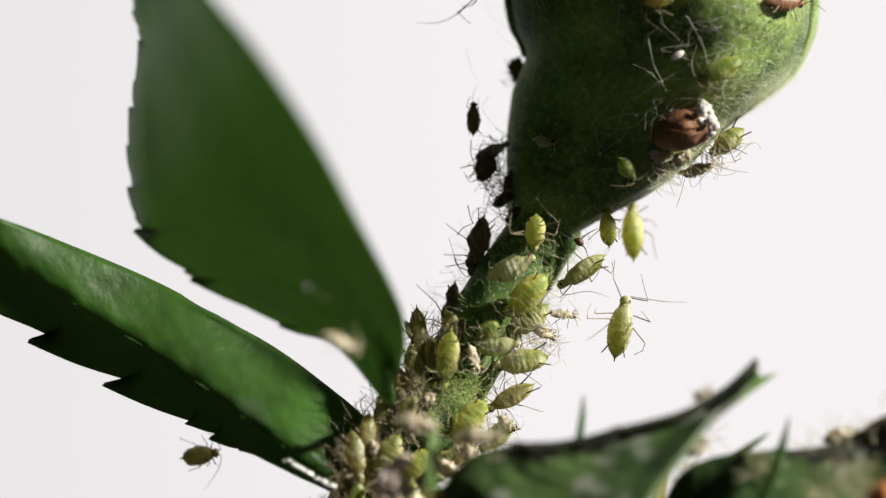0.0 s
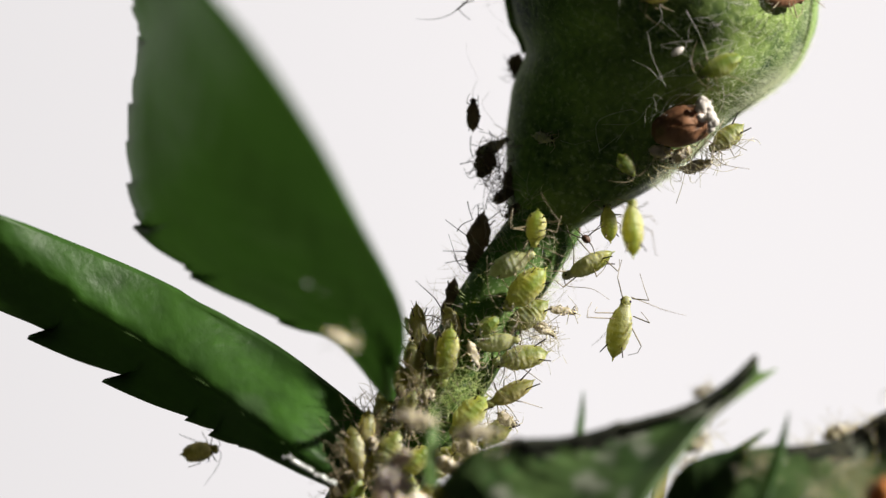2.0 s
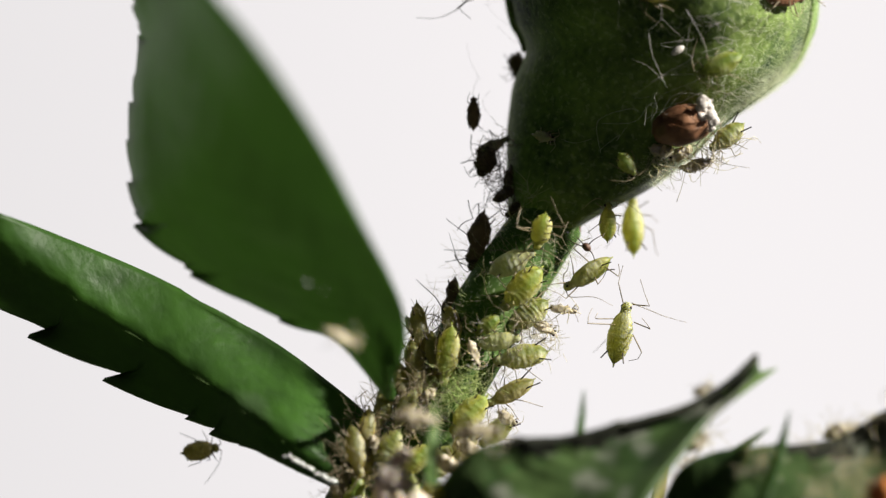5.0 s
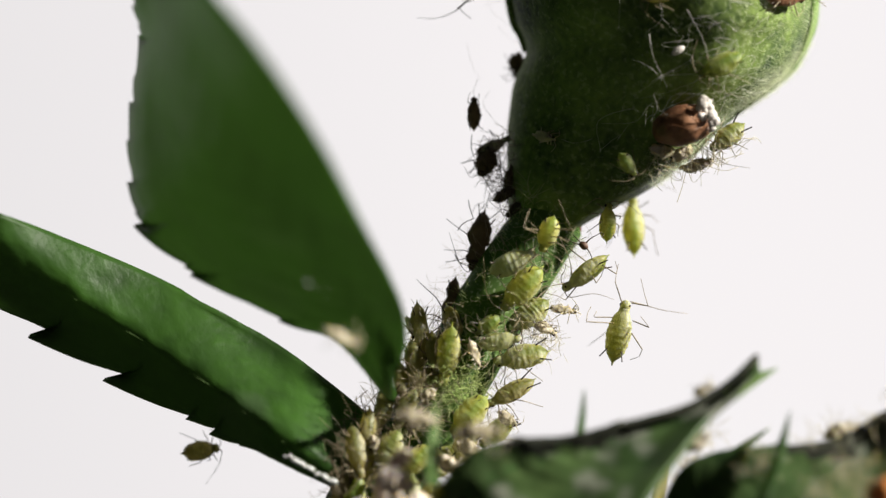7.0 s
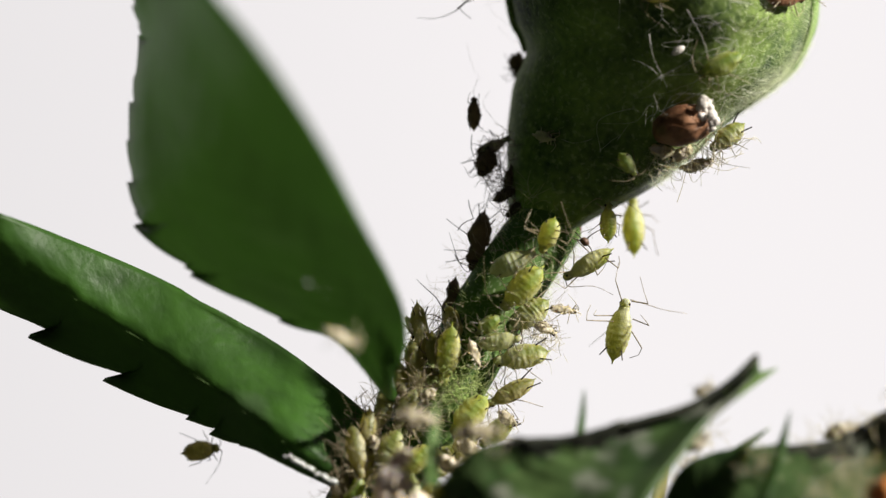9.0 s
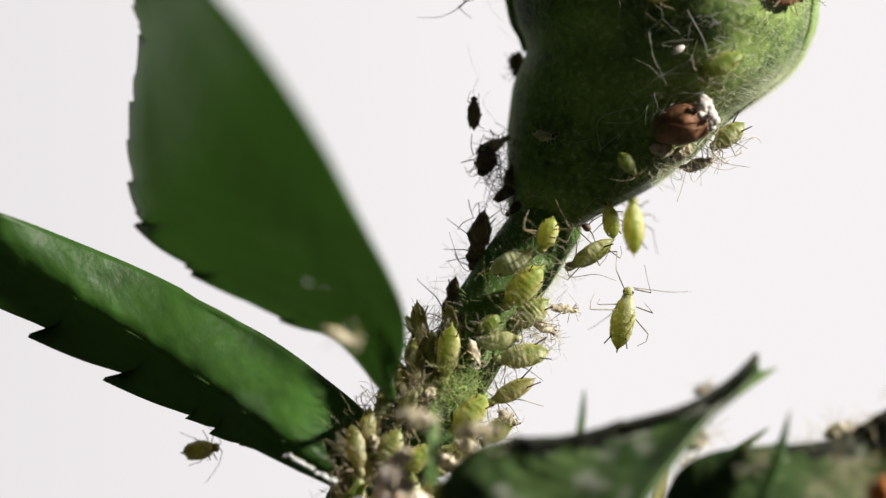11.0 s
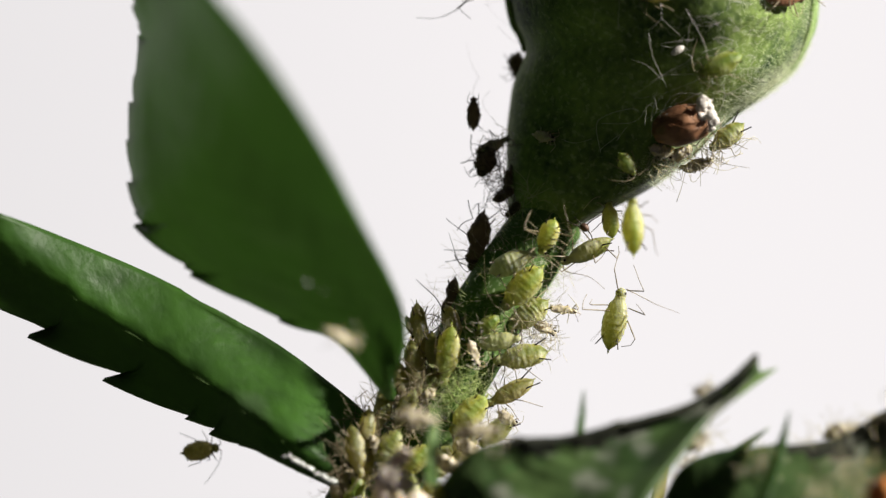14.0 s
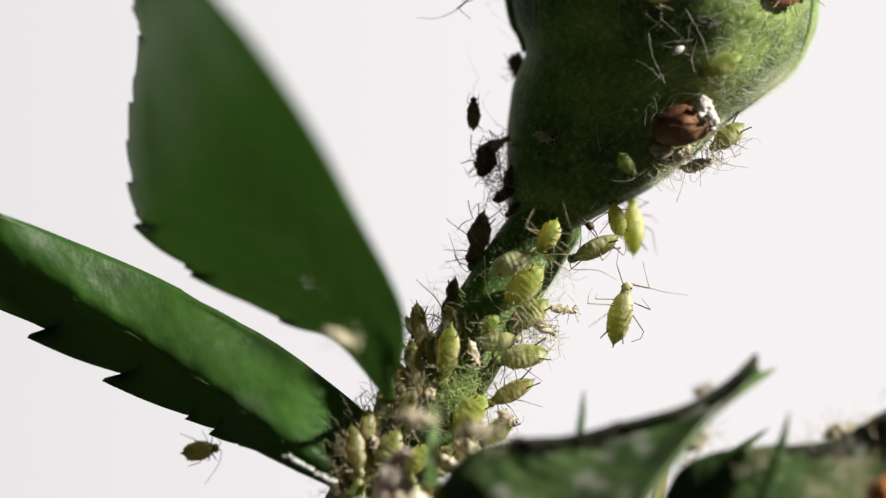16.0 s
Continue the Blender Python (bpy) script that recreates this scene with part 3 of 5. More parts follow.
BODY = [(0.0, 0.05), (0.03, 0.2), (0.07, 0.42), (0.12, 0.62), (0.18, 0.79), (0.26, 0.92), (0.36, 0.99), (0.46, 1.0), (0.56, 0.97), (0.66, 0.89), (0.73, 0.77), (0.775, 0.62), (0.81, 0.5), (0.86, 0.45), (0.9, 0.34)]


def body_radius(u):
    return float(np.interp(u, [b[0] for b in BODY], [b[1] for b in BODY]))


LEGS = [(0.30, 0.52, 0.62), (0.20, 0.16, 0.72), (0.10, -0.34, 0.78)]


def aphid(name, tail, head, width, skin, label, roll=0, legs=M_LEG, seed=1, limbs=None, crumple=0.0, cornicle=0.2, reach=1.0,
          group="aphids on the rose shoot", category="aphid", tall=0.78, feelers=0.75, down=0.3):
    """An aphid in parts: abdomen, head with eyes, six legs, two antennae, two cornicles and a cauda."""
    rng = random.Random(seed)
    m = facing(tail, head, roll)
    size = (Vector(head) - Vector(tail)).length
    thing = new(name)
    thing.empty_display_size = 0.001
    thing.matrix_world = m
    tagged(thing, label, category, group)
    inv = m.inverted()
    half = width * 0.465
    ridges = 0.014 if skin in (M_STRIPED, M_PALE) else 0.006
    drift = Vector((rng.uniform(0, 50), rng.uniform(0, 50), 0))

    def ring_body(bm, u0, u1, rows, sides, factor=1.0):
        rings = []
        for i in range(rows + 1):
            u = u0 + (u1 - u0) * i / rows
            r = body_radius(u) * half * factor
            if u < 0.7:
                r *= 1 + ridges * math.sin(u * 58 + 1.5 * math.sin(u * 9 + seed))
            ring = []
            for k in range(sides):
                a = 2 * math.pi * k / sides
                flank = 1 + 0.085 * (1 - (u * 10 + 0.3) % 1.0) * abs(math.cos(a)) ** 6 if u < 0.7 else 1
                p = Vector(((u - 0.5) * size, r * flank * math.cos(a), r * tall * math.sin(a) + 0.06 * half * math.sin(u * 3)))
                q = p / max(size, 0.1) * 5 + drift
                p += Vector((noise.noise(q), noise.noise(q + Vector((7, 1, 3))), noise.noise(q + Vector((2, 9, 5))))) * half * (0.07 + crumple)
                q = q * 3.1
                p += Vector((noise.noise(q), noise.noise(q + Vector((7, 1, 3))), noise.noise(q + Vector((2, 9, 5))))) * half * (0.035 + crumple * 0.3)
                ring.append(bm.verts.new(p))
            rings.append(ring)
        for r, s in zip(rings, rings[1:]):
            for k in range(sides):
                bm.faces.new((r[k], r[(k + 1) % sides], s[(k + 1) % sides], s[k]))
        bm.faces.new(rings[0][::-1])
        bm.faces.new(rings[-1])

    bm = bmesh.new()
    ring_body(bm, 0.0, 0.87, 52, 22)
    part("abdomen", bm, skin, thing)
    bm = bmesh.new()
    blob(bm, (0.395 * size, 0, 0), (0.105 * size, 0.48 * half, 0.4 * half), 0.12 + crumple, seed * 1.3, 8, 12)
    front = part("head", bm, skin, thing)
    for s in (1, -1):
        bm = bmesh.new()
        blob(bm, (0.42 * size, s * 0.38 * half, 0.1 * half), (0.065, 0.055, 0.065), 0.02, 1, 6, 8)
        part("eye", bm, M_EYE, front)
    bm = bmesh.new()
    tube(bm, [(-0.47 * size, 0, 0), (-0.5 * size, 0, 0), (-0.55 * size, 0, 0.01)], [0.14 * half, 0.1 * half, 0.03 * half], 8)
    part("cauda", bm, skin, thing)
    if cornicle:
        for s in (1, -1):
            bm = bmesh.new()
            root = Vector((-0.27 * size, s * 0.55 * half, 0.45 * half * tall))
            way = Vector((-0.86, s * rng.uniform(0.2, 0.5), rng.uniform(0.25, 0.5))).normalized()
            tube(bm, [root, root + way * cornicle * size * 0.5, root + way * cornicle * size, root + way * cornicle * size * 1.04], [0.036, 0.028, 0.024, 0.032], 7)
            part("cornicle", bm, M_LEG_DARK, thing, "dark tube on the rear of the body")
    made = {}
    if limbs is None:
        limbs = []
        for hip, foot, spread in LEGS:
            for s in (1, -1):
                j = lambda v: v + rng.uniform(-0.1, 0.1)
                a = Vector((hip * size, s * 0.3 * half, -0.25 * half))
                d = Vector((j(foot) * size, s * j(spread) * size * 0.6 * reach, -down * size))
                knee = a.lerp(d, 0.4) + Vector((0, s * 0.08 * size, (0.22 + rng.uniform(-0.08, 0.08)) * size))
                limbs.append(("leg", [a, knee, a.lerp(d, 0.9) + Vector((0, 0, 0.02)), d]))
        if feelers:
            for s in (1, -1):
                a = Vector((0.46 * size, s * 0.18 * half, 0.05 * half))
                out = Vector((rng.uniform(-0.2, 0.6), s * rng.uniform(0.4, 0.9), rng.uniform(-0.1, 0.35))).normalized()
                tip = a + (out + Vector((-0.5, 0.15 * s, 0))) * feelers * size
                limbs.append(("antenna", [a, a + Vector((0.08, s * 0.07, 0.05)) * size, a + out * feelers * size * 0.55, tip]))
    else:
        limbs = [(kind, [inv @ (Vector(p) * MM) / MM for p in pts]) for kind, pts in limbs]
    for kind, pts in limbs:
        bm = bmesh.new()
        root = Vector(pts[0])
        if kind == "leg":
            dense = []
            for p, q in zip(pts, pts[1:]):
                p, q = Vector(p), Vector(q)
                dense += [p, p.lerp(q, 0.12), p.lerp(q, 0.5), p.lerp(q, 0.88)]
            dense.append(Vector(pts[-1]))
            tube(bm, dense, [0.023, 0.026, 0.02, 0.015, 0.013, 0.012, 0.014], 6)
        else:
            tube(bm, spline(pts, 14), [0.022, 0.017, 0.013, 0.008], 5)
        ob = part(kind, bm, legs, thing, at=root)
        made.setdefault(kind, []).append(ob)
    return thing, made


YEL = "plump yellow-green aphid clinging to the rose stem"
OLI = "dull olive aphid crowded on the rose stem"
DRK = "aphid beside the bud, darkened in colour for its shade"
PAL = "pale aphid with whitish bands on the rose stem"

# the ones that move
hanger, hanger_limbs = aphid("aphid", (6.90, -0.20, -4.64), (7.47, -0.20, -2.09), 1.04, M_STRIPED, "yellow-green aphid dangling by its forelegs below the bud", roll=-14, seed=11, limbs=[
    ("leg", [(7.33, -0.20, -2.35), (7.02, -0.50, -1.35), (7.08, -0.30, -1.01), (7.17, -0.20, -0.62)]),
    ("leg", [(7.66, -0.50, -2.20), (8.31, -0.90, -2.29), (8.15, -0.90, -1.81), (7.99, -0.90, -1.19)]),
    ("leg", [(6.98, -0.30, -2.78), (6.16, -0.80, -2.77), (6.12, -0.60, -2.73), (6.24, -0.40, -2.55)]),
    ("leg", [(7.72, -0.30, -2.92), (8.35, -0.90, -3.18), (8.20, -0.70, -2.96), (8.03, -0.50, -2.75)]),
    ("leg", [(6.93, -0.50, -3.01), (5.80, -1.20, -2.95), (5.85, -1.00, -2.61), (6.00, -0.80, -2.34)]),
    ("leg", [(7.67, -0.40, -3.42), (8.05, -1.00, -4.09), (7.93, -0.70, -4.38), (7.57, -0.50, -4.50)]),
    ("antenna", [(7.63, -0.20, -2.14), (8.34, 0.10, -2.35), (9.02, 0.30, -2.56), (9.98, 0.50, -2.73)]),
    ("antenna", [(7.33, -0.20, -2.23), (6.90, 0.80, -3.22), (6.45, 1.20, -3.69), (6.00, 1.60, -4.07)])])
walker, walker_limbs = aphid("aphid", (6.71, -0.30, -0.32), (4.85, -0.30, -1.65), 0.98, M_STRIPED, "banded olive-green aphid reaching between bud and stem", roll=-62, seed=12, limbs=[
    ("leg", [(5.24, -0.30, -1.17), (5.20, -0.60, -0.66), (5.09, -0.60, -0.21), (4.73, -0.50, 0.53)]),
    ("leg", [(5.05, -0.50, -1.35), (4.60, -0.80, -1.42), (4.14, -0.90, -1.49), (3.80, -1.00, -1.62)]),
    ("leg", [(5.46, -0.40, -1.47), (4.95, -0.60, -2.04), (4.60, -0.80, -1.85), (4.07, -1.00, -1.69)]),
    ("leg", [(5.88, -0.40, -0.55), (5.19, -0.40, 0.02), (5.47, -0.20, 0.30), (5.89, 0.00, 0.48)]),
    ("leg", [(6.06, -0.50, -1.08), (6.20, -0.90, -1.40), (6.42, -0.70, -1.12), (6.61, -0.50, -0.67)]),
    ("leg", [(6.47, -0.50, -0.67), (7.02, -0.90, -1.05), (7.08, -0.70, -0.85), (7.02, -0.50, -0.55)]),
    ("antenna", [(4.89, -0.30, -1.59), (4.80, -0.40, -1.13), (4.96, -0.50, -0.85), (5.02, -0.50, -0.48)]),
    ("antenna", [(4.94, -0.40, -1.72), (5.14, -0.50, -1.95), (6.11, -0.40, -1.86), (6.92, -0.30, -2.14)])])
turner, turner_limbs = aphid("aphid", (4.48, -0.90, 1.26), (3.97, -1.20, -0.14), 0.86, M_YELLOW, "small yellow-green aphid head down at the bud base", roll=6, seed=13, cornicle=0.14, limbs=[
    ("leg", [(4.07, -1.10, 0.21), (4.57, -1.80, 0.36), (4.87, -1.60, 0.14), (5.00, -1.20, -0.21)]),
    ("leg", [(3.91, -1.10, 0.25), (3.55, -1.80, 0.02), (3.21, -1.50, -0.25), (2.99, -1.10, -0.43)]),
    ("leg", [(4.20, -1.10, 0.48), (4.68, -1.80, 0.59), (5.02, -1.40, 0.30), (5.35, -0.90, 0.82)]),
    ("leg", [(3.91, -1.10, 0.59), (3.41, -1.80, 0.93), (3.35, -1.70, 1.16), (3.56, -1.20, 1.67)]),
    ("leg", [(4.34, -1.10, 0.82), (5.25, -1.80, 0.82), (5.03, -1.80, 1.27), (4.74, -1.40, 2.03)]),
    ("leg", [(3.95, -1.10, 0.75), (3.32, -1.90, 0.98), (3.30, -1.70, 1.12), (3.47, -1.40, 1.57)]),
    ("antenna", [(4.11, -1.20, -0.09), (4.58, -1.50, -0.32), (4.93, -1.40, -0.66), (5.21, -1.20, -0.84)]),
    ("antenna", [(3.90, -1.20, -0.11), (3.44, -1.60, -0.48), (2.98, -1.60, -0.66), (2.53, -1.40, -0.84)])])
resettler, resettler_limbs = aphid("aphid", (4.01, -1.50, -0.75), (2.37, -1.60, -2.41), 1.2, M_YELLOW, "broad yellow-green aphid lying along the stem", roll=-12, seed=14, cornicle=0.16)
climber, climber_limbs = aphid("aphid", (6.73, -0.30, 0.32), (6.72, 0.00, 1.89), 0.74, M_YELLOW, "slim yellow aphid hanging at the bud's lower edge", roll=20, seed=15, cornicle=0.14)

def on_bud_skin(x, z, lift):
    """A place that far out from the bud's near side."""
    return (x, bud_front(x, z).y - lift, z)


# the ones that sit still: name kept plain; tail, head, width, colour, label, roll
SEATED = itertools.count()


def sit(tail, head, width, skin, label, roll, legs, horn):
    """An aphid that keeps its place."""
    i = next(SEATED)
    if label is OLI and i % 9 == 4:
        skin, label = M_STRIPED, "pale olive half-transparent aphid in the crowd on the stem"
    aphid("aphid", tail, head, width, skin, label, roll, legs, seed=40 + i, cornicle=horn, crumple=0.32 if skin is M_DARK else 0.045)


sit((7.91, 2.40, -0.26), (7.89, 3.00, 2.18), 0.96, M_YELLOW, "yellow-green aphid hanging under the bud", 8, M_LEG, 0.2)
sit((1.87, -1.60, -0.98), (3.73, -1.70, -0.11), 0.95, M_PALE, PAL, -12, M_LEG, 0.14)
sit((0.36, -1.70, -3.07), (0.02, -1.80, -5.53), 1.0, M_YELLOW, "bright yellow aphid with a pointed tail on the stem", 10, M_LEG, 0.2)
sit((1.41, -1.60, -3.85), (3.14, -1.80, -3.57), 0.8, M_PALE, PAL, 10, M_LEG, 0.18)
sit((4.25, -1.00, -4.14), (2.05, -1.30, -4.59), 1.08, M_STRIPED, "olive-yellow aphid with pale cross bands and black tubes", 25, M_LEG, 0.26)
sit((3.69, -0.80, -5.29), (1.78, -1.10, -6.33), 0.82, M_OLIVE, "olive aphid clinging sideways to the stem", 20, M_LEG, 0.3)
sit((4.27, -0.50, -2.09), (2.70, -0.90, -3.23), 1.1, M_STRIPED, OLI, 15, M_LEG, 0.2)
sit((-1.05, -0.90, -2.17), (-0.82, -1.30, -4.63), 0.79, M_OLIVE, OLI, -25, M_LEG_DARK, 0.16)
sit((0.51, 0.60, -1.18), (0.18, -0.20, -3.75), 0.8, M_DARK, DRK, -25, M_LEG_DARK, 0.16)
sit((0.14, -0.90, -2.27), (0.64, -1.40, -3.85), 0.75, M_OLIVE, OLI, -20, M_LEG, 0.16)
sit((1.71, 0.80, 1.55), (1.16, 0.50, -0.90), 0.98, M_DARK, DRK, -30, M_LEG_DARK, 0.16)
sit((2.05, 1.50, 4.16), (1.53, 1.30, 3.00), 0.95, M_DARK, DRK, -20, M_LEG_DARK, 0.2)
sit((3.12, 3.60, 8.2), (3.05, 3.60, 7.15), 0.8, M_DARK, "dark aphid on the far side of the bud", -20, M_LEG_DARK, 0)
sit((-2.14, -1.80, -5.30), (-2.63, -2.10, -7.42), 0.79, M_OLIVE, OLI, -15, M_LEG, 0.22)
sit((-1.28, -1.30, -3.63), (-0.95, -1.90, -5.89), 0.82, M_OLIVE, OLI, -10, M_LEG, 0.2)
sit((-1.72, -2.80, -7.25), (-2.71, -2.90, -8.87), 1.03, M_STRIPED, PAL, 5, M_LEG, 0.2)
sit((-3.66, -2.80, -7.02), (-3.24, -3.20, -9.17), 0.82, M_OLIVE, OLI, -15, M_LEG, 0.24)
sit((-4.07, -2.60, -8.39), (-3.61, -3.00, -10.17), 0.77, M_OLIVE, OLI, -20, M_LEG, 0.3)
sit((1.78, -1.60, -5.94), (0.32, -1.90, -7.43), 1.1, M_YELLOW, YEL, 0, M_LEG, 0.2)
sit((-3.29, -2.90, -9.05), (-3.92, -3.10, -11.02), 0.86, M_GREEN, OLI, 0, M_LEG, 0.2)
sit((-0.54, -2.20, -7.91), (-1.63, -2.40, -9.08), 0.95, M_YELLOW, YEL, 0, M_LEG, 0.2)
sit((2.80, -0.60, -6.86), (1.51, -0.90, -7.99), 0.9, M_GREEN, OLI, 10, M_LEG, 0.3)
sit((-1.09, -2.00, -5.65), (-1.90, -2.30, -7.23), 0.77, M_OLIVE, OLI, 0, M_LEG, 0.2)
sit((-1.78, -1.40, -4.54), (-1.55, -1.90, -6.25), 0.69, M_OLIVE, OLI, -20, M_LEG, 0.2)
sit((-0.32, -1.30, -4.54), (-0.73, -1.60, -6.26), 0.85, M_OLIVE, OLI, 5, M_LEG, 0.2)
sit((-2.94, -2.40, -6.36), (-3.07, -2.90, -8.10), 0.69, M_OLIVE, OLI, -25, M_LEG, 0.26)
sit((-4.26, -2.40, -9.17), (-4.07, -2.60, -10.61), 0.69, M_OLIVE, OLI, -25, M_LEG, 0.3)
sit((-0.46, -1.30, -3.35), (-0.32, -1.90, -4.98), 0.65, M_OLIVE, OLI, -5, M_LEG, 0.2)
sit((2.28, -1.60, -2.71), (1.32, -1.70, -3.44), 0.7, M_GREEN, OLI, -5, M_LEG, 0.2)
sit((-2.54, -2.40, -7.90), (-3.26, -2.60, -9.66), 0.82, M_OLIVE, OLI, -5, M_LEG, 0.2)
sit((1.35, -1.00, -7.30), (0.20, -1.50, -8.90), 0.95, M_OLIVE, OLI, 8, M_LEG, 0.24)
sit((0.30, -2.00, -7.90), (-0.60, -2.30, -9.40), 0.95, M_STRIPED, PAL, 0, M_LEG, 0.2)
sit((-2.10, -3.50, -9.10), (-2.80, -3.80, -10.80), 0.9, M_OLIVE, OLI, 0, M_LEG, 0.24)
sit((-1.20, -3.40, -9.00), (-1.50, -3.80, -10.90), 0.9, M_STRIPED, PAL, 5, M_LEG, 0.24)
sit((-3.30, -3.60, -10.00), (-3.10, -4.00, -11.60), 0.85, M_YELLOW, YEL, -5, M_LEG, 0.24)
sit((-0.40, -3.40, -9.20), (-0.70, -3.60, -10.90), 0.9, M_OLIVE, OLI, 5, M_LEG, 0.24)
sit((-10.75, 1.60, -8.42), (-9.20, 1.40, -8.16), 0.84, M_OLIVE, "dark olive aphid hanging under the long leaf", 165, M_LEG_DARK, 0.14)
sit((0.24, -8.00, -8.95), (-0.30, -8.00, -10.32), 1.0, M_YELLOW, "blurred yellow aphid on the front leaf", 0, M_LEG, 0.2)
sit(on_bud_skin(7.09, 3.84, 1.3), on_bud_skin(7.75, 2.95, 1.1), 0.66, M_GREEN, "small green aphid sitting on the shaded bud", 0, M_LEG, 0.14)
sit(on_bud_skin(11.98, 7.74, 0.7), on_bud_skin(10.22, 6.94, 0.75), 0.9, M_GREEN, "pale green aphid on the lit side of the bud", 20, M_LEG, 0.16)
sit((12.19, -0.70, 5.06), (10.83, -1.10, 4.00), 0.92, M_STRIPED, "green aphid under the bud's lit edge", 20, M_LEG, 0.3)
sit(on_bud_skin(9.3, 10.35, 0.5), on_bud_skin(7.9, 10.0, 0.45), 0.7, M_OLIVE, "dull tan-olive aphid high on the bud", 0, M_LEG, 0.14)
aphid("aphid", (1.26, 1.40, 4.88), (1.28, 1.40, 6.25), 0.58, M_DARK, "tiny dark brown aphid hanging on a silk thread", 10, M_LEG_DARK, 81, cornicle=0, crumple=0.1, limbs=[
    ("leg", [(1.18, 1.30, 5.97), (1.02, 1.20, 6.03), (1.04, 1.20, 6.24), (1.14, 1.20, 6.45)]), ("leg", [(1.37, 1.30, 5.97), (1.49, 1.20, 5.92), (1.46, 1.20, 6.15), (1.49, 1.20, 6.38)]),
    ("leg", [(1.39, 1.20, 5.69), (1.58, 1.00, 5.49), (1.53, 1.00, 5.35), (1.48, 1.10, 5.22)]), ("leg", [(1.16, 1.20, 5.69), (1.02, 1.00, 5.49), (1.02, 1.00, 5.35), (1.07, 1.10, 5.22)]),
    ("leg", [(1.35, 1.20, 5.25), (1.48, 1.10, 5.03), (1.58, 1.10, 4.96), (1.67, 1.10, 4.92)]), ("leg", [(1.18, 1.20, 5.25), (1.11, 1.10, 5.08), (1.09, 1.10, 4.99), (1.11, 1.10, 4.89)])])
aphid("aphid", (2.00, 1.80, 11.68), (1.35, 1.60, 10.59), 0.8, M_DARK, "dark aphid hanging beside the bud with long legs", 0, M_LEG_DARK, 82, cornicle=0, crumple=0.15, limbs=[
    ("leg", [(1.35, 1.60, 10.54), (0.65, 1.40, 9.92), (0.88, 1.40, 9.69), (1.16, 1.40, 9.46)]), ("leg", [(1.44, 1.60, 10.64), (0.98, 1.40, 10.20), (0.79, 1.40, 10.06), (0.56, 1.40, 9.88)]),
    ("antenna", [(1.02, 1.50, 10.21), (0.49, 1.50, 9.79), (-0.21, 1.50, 9.51), (-1.07, 1.50, 9.51)]), ("leg", [(1.54, 1.60, 10.64), (1.26, 1.40, 10.25), (1.02, 1.40, 10.16), (0.79, 1.40, 10.20)])])
aphid("aphid", (12.89, -2.10, 10.14), (14.62, -1.10, 10.12), 0.75, M_MUMMY, "brown aphid striding high on the bud", 10, M_LEG, 83, cornicle=0.12, limbs=[
    ("leg", [(14.29, -1.70, 10.04), (14.71, -2.10, 10.33), (15.09, -1.50, 10.05), (15.49, -1.10, 9.80)]), ("leg", [(14.11, -1.90, 9.98), (14.23, -2.30, 9.31), (14.47, -1.70, 9.53), (14.60, -1.30, 9.88)]),
    ("leg", [(13.93, -2.10, 9.96), (13.94, -2.50, 9.62), (14.07, -2.10, 9.46), (14.19, -1.80, 9.35)]), ("leg", [(13.51, -2.30, 9.95), (13.24, -2.70, 9.65), (13.02, -2.70, 9.56), (12.84, -2.70, 9.47)]),
    ("antenna", [(14.60, -1.30, 10.11), (14.97, -1.30, 10.20), (15.21, -1.20, 9.98), (15.45, -1.10, 9.94)])])

# shed skins: crumpled, empty, with thin legs
RAG = "shrivelled dead aphid by the bud, darkened in colour for its shade"
for i, (tail, head, width) in enumerate([((2.04, 1.00, 1.97), (3.11, 1.40, 2.53), 0.5), ((2.98, 1.80, 3.52), (2.51, 1.40, 2.35), 0.5), ((3.50, 0.80, 2.11), (2.59, 0.90, 1.32), 0.5), ((1.35, 1.50, 3.88), (2.14, 1.70, 4.49), 0.42)]):
    aphid("dead_aphid", tail, head, width, M_DARK, RAG, roll=30 * i - 40, legs=M_LEG_DARK, seed=200 + i, crumple=0.35, cornicle=0.1, group="dead aphids beside the bud", tall=0.7, reach=0.8)
SHED, SHED_LIT = "crumpled pale tan shed aphid skin", "broad crumpled shed aphid skin, sunlit paleness painted on"
SHED_COUNT = itertools.count()


def skin_left(tail, head, width):
    """An empty skin; the broad ones have lost most of their legs."""
    i = next(SHED_COUNT)
    broad = width > 0.78
    aphid("shed_skin", tail, head, width, M_SKIN_LIT if broad else M_SKIN, SHED_LIT if broad else SHED, roll=20 * (i % 5) - 40, legs=M_SKIN, seed=120 + i, crumple=0.32, cornicle=0,
          group="shed aphid skins", category="shed skin", tall=0.6, feelers=0 if broad else 0.5, reach=0.25 if broad else 0.7, down=0.12 if broad else 0.3)


skin_left((4.32, -0.30, -2.41), (5.47, -0.20, -2.55), 0.42)
skin_left((3.58, -0.60, -2.96), (4.61, -0.40, -3.47), 0.5)
skin_left((1.53, 1.40, 3.97), (2.75, 1.60, 4.58), 0.5)
skin_left(on_bud_skin(3.66, 4.70, 0.25), on_bud_skin(4.56, 4.44, 0.25), 0.42)
skin_left((9.65, -0.60, 3.23), (10.96, -0.60, 3.60), 0.6)
skin_left((10.08, -1.00, 4.09), (9.16, -1.20, 3.58), 0.6)
skin_left((-1.81, -9.40, -6.34), (-0.20, -9.40, -6.61), 0.75)
skin_left((0.34, -9.00, -7.07), (2.29, -9.00, -6.94), 0.7)
skin_left((-2.58, -8.60, -8.69), (-1.06, -8.60, -9.13), 1.1)
